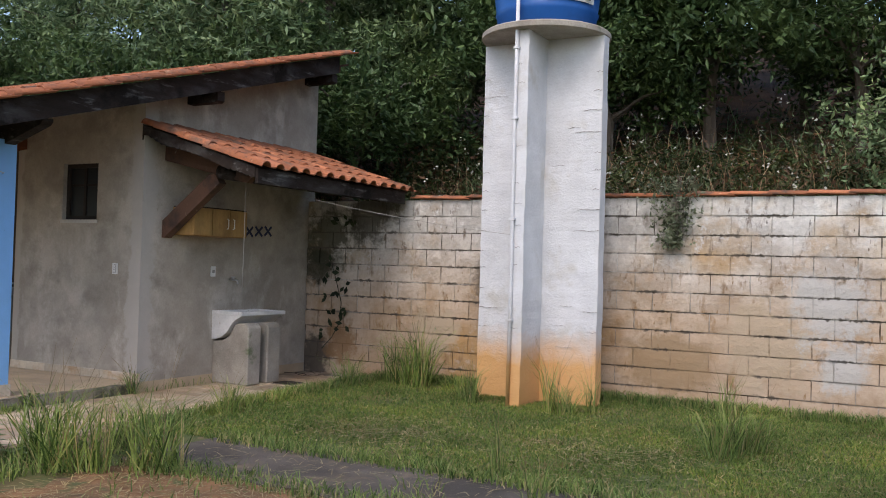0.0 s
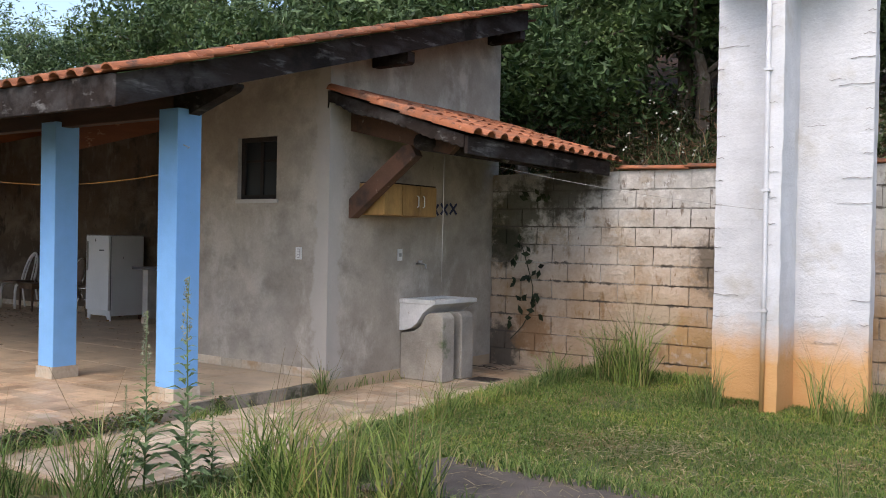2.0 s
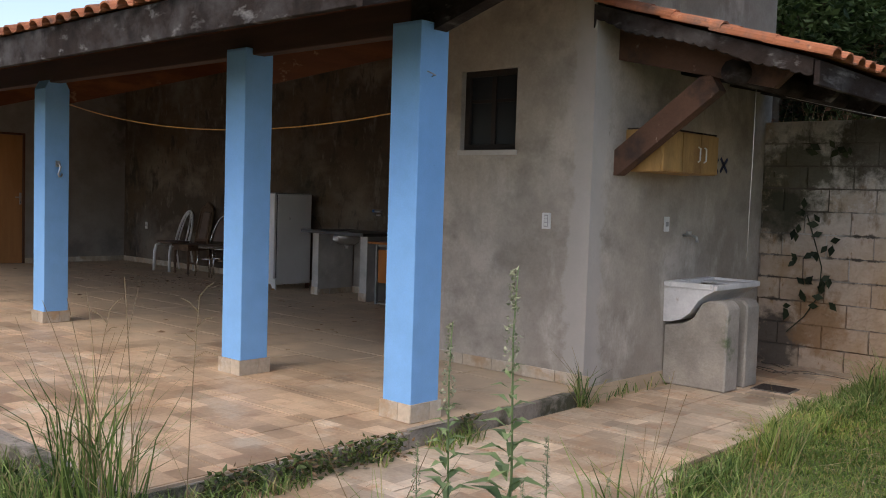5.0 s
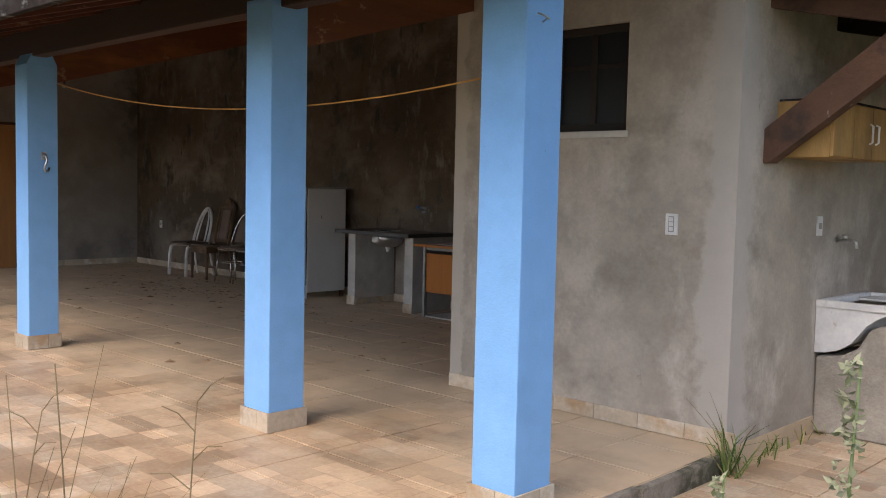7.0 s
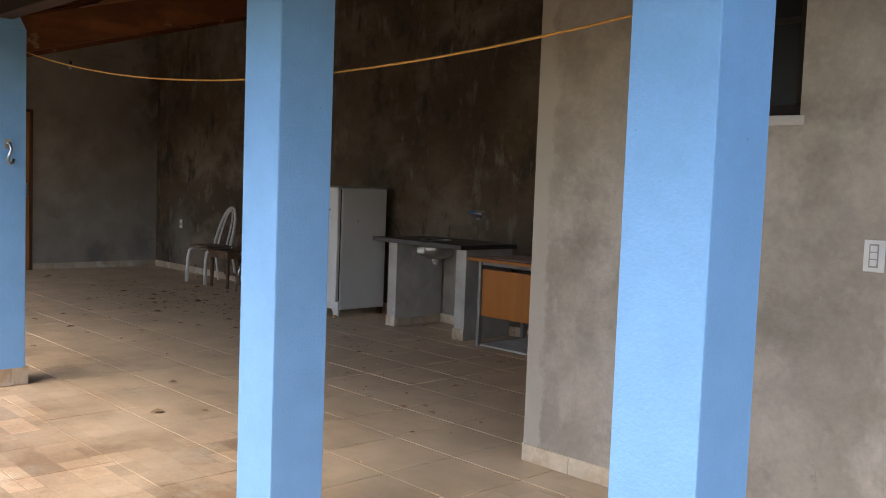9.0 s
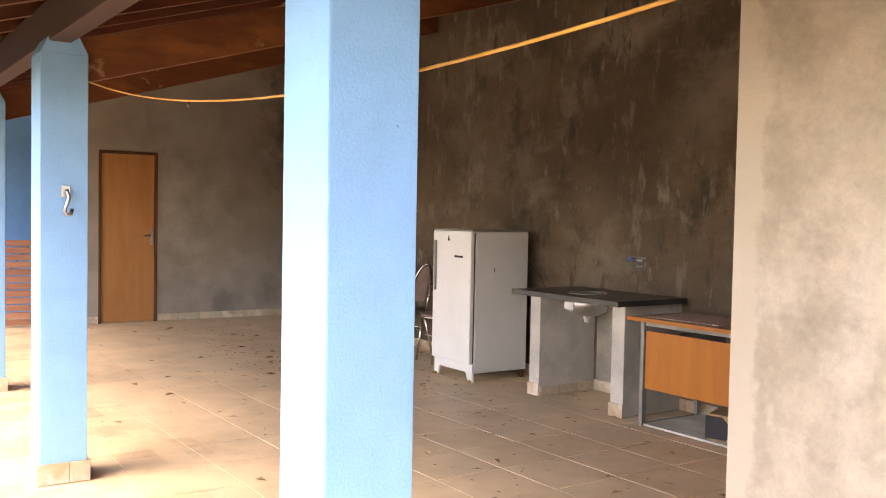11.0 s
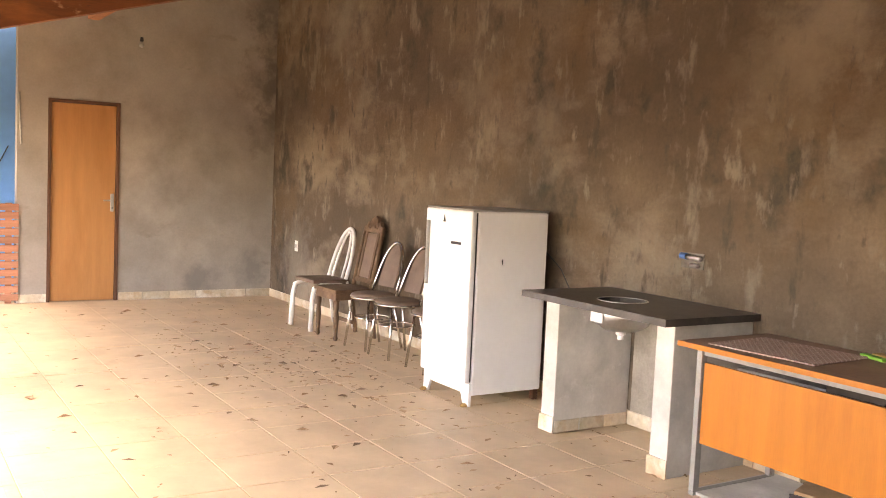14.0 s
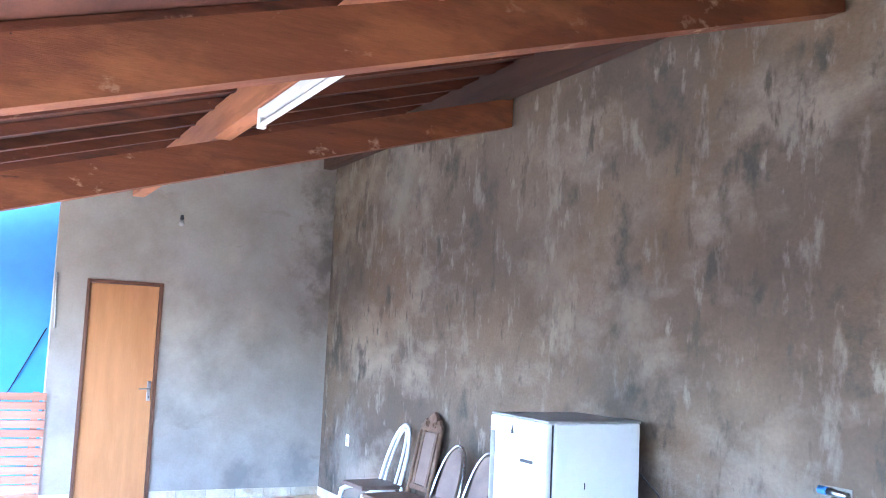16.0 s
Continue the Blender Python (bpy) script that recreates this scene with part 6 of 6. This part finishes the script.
def plant_bank():
    rr = random.Random(31)
    a = build_tree(41, 5.2, 1.9, 0.20, 0.055, m_leaf, 15000, "leafy tree with long pale green leaves on the bank", 0.45, 14, 0.5)
    b = build_tree(42, 6.5, 1.7, 0.13, 0.06, m_leaf2, 13000, "dark green slender tree on the bank")
    c = build_tree(43, 3.6, 1.7, 0.16, 0.07, m_leaf2, 11000, "low dark bushy tree on the bank", 0.25)
    for ob, x, y in ((a, -9.3, 12.6), (b, -4.6, 15.0), (c, -6.4, 13.6)):
        ob.matrix_basis = pose(x, y, ground_z(x, y))
    spots = [(a, -12.0, 13.0, 1.05), (a, -14.8, 14.2, 1.0), (a, -17.6, 14.0, 1.05), (a, -6.9, 14.3, 1.1), (a, -10.6, 15.2, 1.2), (c, -8.2, 11.6, 0.9), (c, -10.4, 11.7, 0.95),
             (b, -2.2, 16.2, 1.05), (b, 0.6, 17.0, 1.0), (b, -7.8, 17.5, 1.2), (b, -12.8, 17.8, 1.1), (c, -3.4, 14.6, 1.0), (c, -1.2, 14.4, 0.9), (c, 0.9, 14.2, 0.95),
             (c, 3.0, 14.0, 1.0), (c, 5.4, 12.5, 1.1), (b, -16.0, 18.5, 1.0), (a, -3.9, 18.6, 1.15), (c, -20.4, 14.5, 1.0), (a, -21.0, 17.0, 0.9), (a, -24.0, 15.0, 0.8), (a, -25.2, 13.8, 0.9), (c, -4.9, 13.9, 0.85), (b, -5.8, 19.5, 1.2), (c, -13.4, 12.0, 0.95), (c, -16.4, 12.4, 0.9)]
    for ob, x, y, s in spots:
        k = copy_thing(ob, pose(x, y, ground_z(x, y), 0, 0, rr.uniform(0, 360)))
        k.scale = (s, s, s * rr.uniform(0.92, 1.1))
    g = build_tree(44, 2.4, 1.0, 0.10, 0.045, m_weed, 6000, "bright green bush on the bank", 0.15)
    g.matrix_basis = pose(-0.1, 10.9, ground_z(-0.1, 10.9) - 0.3)
    rng = np.random.default_rng(17)
    n = 70000
    x, y = rng.uniform(-13, 7, n), 9.72 + rng.gamma(1.6, 1.5, n)
    h = np.array([max(0.0, 0.55 + 0.9 * noise.noise((p * 0.8, q * 0.8, 4.0))) for p, q in zip(x, y)]) * rng.uniform(0, 1, n)
    z = np.array([ground_z(p, q) for p, q in zip(x, y)]) + h
    tagged(new("undergrowth", leaves_mesh("undergrowth", np.stack([x, y, z], 1), 0.12, 0.045, m_under, rng, 0.2)), "dark tangled undergrowth with dry brown stems on the bank", "undergrowth", "", "stuff")
    f = 480
    x, y = rng.uniform(-6.5, 4.5, f), 9.9 + rng.gamma(1.5, 0.9, f)
    ok = np.array([noise.noise((p * 0.9, q * 0.9, 9.0)) > -0.05 for p, q in zip(x, y)])
    x, y = x[ok], y[ok]
    z = np.array([ground_z(p, q) for p, q in zip(x, y)]) + rng.uniform(0.5, 1.15, len(x))
    tagged(new("wild_flowers", leaves_mesh("wild_flowers", np.repeat(np.stack([x, y, z], 1), 3, 0) + rng.normal(0, 0.03, (3 * len(x), 3)), 0.05, 0.035, m_flower, rng, -0.2)), "small white wild flowers among the undergrowth", "flowers", "", "stuff")
    bg = 7500
    x, y = rng.uniform(-8, 5, bg), 9.8 + rng.gamma(1.8, 1.1, bg)
    ok = np.array([noise.noise((p * 1.1, q * 1.1, 14.0)) > 0.0 for p, q in zip(x, y)])
    g2 = np.stack([x, y, np.array([ground_z(p, q) for p, q in zip(x, y)])], 1)[ok]
    tagged(new("bank_grass", blades_mesh("bank_grass", g2, 0.7, 0.014, m_leaf, rng, 1.2)), "long arching grass on the earth bank", "grass", "", "stuff")
    m = 1700
    x, y = rng.uniform(-9, 6, m), 9.75 + rng.gamma(1.5, 1.2, m)
    r = np.stack([x, y, np.array([ground_z(p, q) for p, q in zip(x, y)])], 1)
    tagged(new("dry_stalks", blades_mesh("dry_stalks", r, 0.95, 0.008, m_leafbrown, rng, 0.5)), "thin dry brown stalks on the bank", "stalks", "", "stuff")


plant_bank()


def build_creeper():
    rng = np.random.default_rng(77)
    t = thing("hanging_creeper", -2.55, 9.40, 1.55, 0, "pale grey-green creeper hanging over the block wall", "creeper")
    n = 900
    z = rng.uniform(0.0, 0.75, n)
    w = 0.10 + 0.26 * (z / 0.75)
    ob = new("foliage", leaves_mesh("foliage", np.stack([rng.normal(0, 1, n) * w * 0.55, 0.08 * z - 0.05 + rng.normal(0, 0.03, n), z], 1), 0.06, 0.03, m_creeper, rng, 0.4))
    ob.parent = t
    bm = bmesh.new()
    for k in range(6):
        x = rng.uniform(-0.2, 0.2)
        tube(bm, [(x, 0.05, 0.75), (x * 0.8, -0.03, 0.45), (x * 0.5 + 0.03, -0.03, 0.05)], 0.004, 5, 0.002)
    part("stem", bm, m_bark, t)


build_creeper()


def build_litter():
    rng = np.random.default_rng(3)
    n = 620
    x, y = rng.uniform(-18.6, -9.6, n), 9.35 - np.abs(rng.normal(0, 1.7, n))
    ok = (y > 4.4)
    p = np.stack([x, y, np.full(n, 0.006)], 1)[ok]
    extra = np.stack([rng.normal(-15.3, 0.9, 420), rng.normal(8.15, 0.42, 420), np.full(420, 0.007)], 1)
    p = np.concatenate([p, extra[extra[:, 1] < 9.3]])
    n = len(p)
    yaw = rng.uniform(0, 6.28, n)
    L = np.minimum(rng.gamma(1.5, 0.020, n) + 0.012, 0.095)
    d = np.stack([np.cos(yaw), np.sin(yaw), np.zeros(n)], 1) * L[:, None]
    s = np.stack([-np.sin(yaw), np.cos(yaw), np.zeros(n)], 1) * (L * rng.uniform(0.12, 0.3, n))[:, None]
    u = np.array([[0, 0, 1.0]]) * (L * rng.uniform(0.02, 0.16, n))[:, None]
    v = np.stack([p, p + d * 0.5 + s + u, p + d, p + d * 0.5 - s + u * 0.6], 1).reshape(-1, 3)
    i = np.arange(n)[:, None] * 4
    tagged(new("leaf_litter", quads_mesh("leaf_litter", v, np.concatenate([i + [[0, 1, 2]], i + [[0, 2, 3]]]), m_leafbrown)), "dry brown leaves scattered on the tiled floor", "leaves", "", "stuff")


build_litter()


# ---------------------------------------------------------------- pieces: skirting, floor tiles, roof tiles, blocks
def shared(name, me, parent, m):
    ob = new(name, me)
    ob.parent = parent
    ob.matrix_basis = m
    return ob


def build_skirting():
    s = tagged(new("baseboard"), "ivory marbled skirting tiles along the walls", "skirting", "", "structure")
    me = mesh_of(boxed(0.002, 0.292, -0.012, -0.001, 0.003, 0.088, 0.002), "skirting_tile", m_tilebase)
    x = JAMB_X
    while x < SIDE_X - 0.2:
        shared("skirting_tile", me, s, pose(x, WALL_Y, 0))
        x += 0.294
    shared("skirting_tile", me, s, Matrix.Translation((JAMB_X, WALL_Y + 0.14, 0)) @ pose(0, 0, 0, 0, 0, -90) @ Matrix.Diagonal((0.47, 1, 1, 1)))
    x = END_X
    while x < -11.9:
        shared("skirting_tile", me, s, pose(x, BACK_Y, 0))
        x += 0.294
    y = BACK_Y - 0.01
    while y - 0.294 > 7.71:
        shared("skirting_tile", me, s, pose(END_X, y - 0.294, 0, 0, 0, 90))
        y -= 0.294
    shared("skirting_tile", me, s, Matrix.Translation((END_X, 7.712, 0)) @ pose(0, 0, 0, 0, 0, 90) @ Matrix.Diagonal(((y - 7.714) / 0.294, 1, 1, 1)))
    shared("skirting_tile", me, s, Matrix.Translation((END_X, 6.702, 0)) @ pose(0, 0, 0, 0, 0, 90) @ Matrix.Diagonal((0.97, 1, 1, 1)))


build_skirting()


def build_floor_tiles():
    T = 0.45
    fl = bpy.data.objects["floor"]
    pa = bpy.data.objects["path_base"]
    me = mesh_of(boxed(0.003, T - 0.0035, 0.0035, T - 0.0035, -0.014, 0.0, 0.002), "floor_tile", m_floor)
    me_path = me.copy()
    me_path.materials[0] = m_pathtile
    rng = random.Random(2)
    rest = bmesh.new()
    x = -7.34 - T
    while x > END_X - T:
        y = 3.285
        while y < BACK_Y - 0.1:
            if x > -17.0 and (y < 8.7 or x < -12):
                shared("floor_tile", me, fl, pose(x, y, rng.uniform(-0.0015, 0.0005)))
            else:
                box(rest, max(x, END_X) + 0.0025, x + T - 0.0025, y + 0.0025, min(y + T, BACK_Y) - 0.0025, -0.014, 0.0)
            y += T
        x -= T
    tagged(part("floor_tiles_far", rest, m_floor, fl), "", "", "", "stuff")
    y = 3.42
    while y < 9.4:
        for x in (-7.265, -6.815, -6.365):
            if x == -6.365 and y > 5.3 and rng.random() < 0.3:
                continue
            w = 0.6 if x == -6.365 and y > 5.3 else 1.0
            shared("path_tile", me_path, pa, Matrix.Translation((x, y, LOW + rng.uniform(-0.003, 0.002))) @ Matrix.Diagonal((w, min(1.0, (9.43 - y) / T), 1, 1)))
        y += T


build_floor_tiles()


def roof_tile_mesh():
    L, W, th = 0.41, 0.205, 0.011
    prof = [(-W * 0.5, 0.004)] + [(-W * 0.5 + W * 0.62 * (0.5 - 0.5 * math.cos(math.pi * i / 7)), 0.004 + 0.048 * math.sin(math.pi * i / 7)) for i in range(1, 7)] + [(W * 0.13, 0.006), (W * 0.33, 0.0), (W * 0.55, 0.012)]
    bm = bmesh.new()
    rows = []
    for y, dz in ((-0.02, 0.016), (L, 0.0)):
        rows.append(([bm.verts.new((x, y, z + dz + th)) for x, z in prof], [bm.verts.new((x, y, z + dz)) for x, z in prof]))
    n = len(prof)
    for k in range(n - 1):
        bm.faces.new((rows[0][0][k], rows[0][0][k + 1], rows[1][0][k + 1], rows[1][0][k]))
        bm.faces.new((rows[0][1][k + 1], rows[0][1][k], rows[1][1][k], rows[1][1][k + 1]))
        for r in rows:
            bm.faces.new((r[0][k], r[1][k], r[1][k + 1], r[0][k + 1]))
    for k in (0, n - 1):
        bm.faces.new((rows[0][0][k], rows[1][0][k], rows[1][1][k], rows[0][1][k]))
    bmesh.ops.recalc_face_normals(bm, faces=bm.faces)
    return mesh_of(bm, "roof_tile", m_clay)


def build_roof_tiles():
    me = roof_tile_mesh()
    rng = random.Random(6)
    tilt = math.degrees(math.atan(0.317))
    y = LY0 + 0.03
    c, s = math.cos(radians(tilt)), math.sin(radians(tilt))
    while y < LY1 - 0.05:
        for k in range(5):
            d = 0.36 * k * c
            x = LX1 + 0.05 - d
            if x - 0.3 < SIDE_X and k == 4:
                x = max(x, SIDE_X + 0.385)
            m = pose(x + rng.uniform(-0.008, 0.008), y, lz(x) + 0.006 + 0.006 * rng.random(), 0, 0, 90 + rng.uniform(-1.2, 1.2)) @ pose(0, 0, 0, tilt)
            shared("roof_tile", me, leanto, m)
        y += 0.205
    roof = tagged(new("roof_tiles"), "red clay tiles of the main shed roof", "roof", "", "structure")
    tilt = math.degrees(math.atan(0.292))
    rest = bmesh.new()
    x = VERGE_X
    col = 0
    while x > END_X - 1.15:
        for k in range(16):
            y = EAVE_Y - 0.05 + 0.36 * k * math.cos(radians(tilt))
            m = pose(x, y + rng.uniform(-0.006, 0.006), zb(y) + 0.215 + 0.004 * rng.random(), tilt, 0, rng.uniform(-0.8, 0.8))
            if k == 0 or col < 2:
                shared("roof_tile", me, roof, m)
            else:
                n0 = len(rest.verts)
                rest.from_mesh(me)
                rest.verts.ensure_lookup_table()
                bmesh.ops.transform(rest, matrix=m, verts=rest.verts[n0:])
        x -= 0.205
        col += 1
    tagged(part("roof_tiles_rest", rest, m_clay_stuff, roof), "", "", "", "stuff")
    me2 = me.copy()
    cap = tagged(new("wall_coping"), "clay tiles capping the block wall", "coping", "", "structure")
    x = -5.75
    while x < 3.0:
        shared("coping_tile", me2, cap, pose(x, BACK_Y + 0.075, 2.075 + 0.01 * rng.random(), 0, 2 + rng.uniform(-1, 1), -90 + rng.uniform(-2, 2)) @ Matrix.Diagonal((1.05, 1, 0.8, 1)))
        x += 0.375


build_roof_tiles()


def build_blocks():
    rng = random.Random(14)
    meshes = []
    for k in range(5):
        bm = bmesh.new()
        o = Vector((k * 9.0, 0, 0))
        nx, nz = 5, 3
        grid = []
        for b in range(nz):
            row = []
            for a in range(nx):
                edge = a in (0, nx - 1) or b in (0, nz - 1)
                p = Vector((0.006 + 0.382 * a / (nx - 1), 0.006 if edge else 0.0, 0.006 + 0.188 * b / (nz - 1)))
                p += Vector((0.006 * noise.noise(p * 9 + o), 0.006 * noise.noise(p * 7 + o), 0.007 * noise.noise(p * 11 + o)))
                row.append(bm.verts.new(p))
            grid.append(row)
        for b in range(nz - 1):
            for a in range(nx - 1):
                bm.faces.new((grid[b][a], grid[b][a + 1], grid[b + 1][a + 1], grid[b + 1][a]))
        ring = grid[0] + [grid[1][-1]] + grid[2][::-1] + [grid[1][0]]
        back = [bm.verts.new((v.co.x, 0.05, v.co.z)) for v in ring]
        for q in range(len(ring)):
            w = (q + 1) % len(ring)
            bm.faces.new((ring[w], ring[q], back[q], back[w]))
        meshes.append(mesh_of(bm, "block", m_block))
    far = bmesh.new()
    for r in range(11):
        z = LOW - 0.02 + r * 0.2
        x = SIDE_X + 0.02 - (0.2 if r % 2 else 0.0)
        while x < 9.0:
            yy = BACK_Y + rng.uniform(-0.006, 0.003)
            if x < SIDE_X:
                box(far, SIDE_X + 0.012, x + 0.39, yy, yy + 0.05, z + 0.006, z + 0.192, 0.0)
            elif x < 2.6:
                shared("block", rng.choice(meshes), block_wall, pose(x, yy, z, 0, 0, rng.uniform(-0.3, 0.3)))
            else:
                box(far, x + 0.006, x + 0.388, yy, yy + 0.05, z + 0.006, z + 0.192)
            x += 0.395
    tagged(part("blocks_far", far, m_block, block_wall), "", "", "", "stuff")


build_blocks()
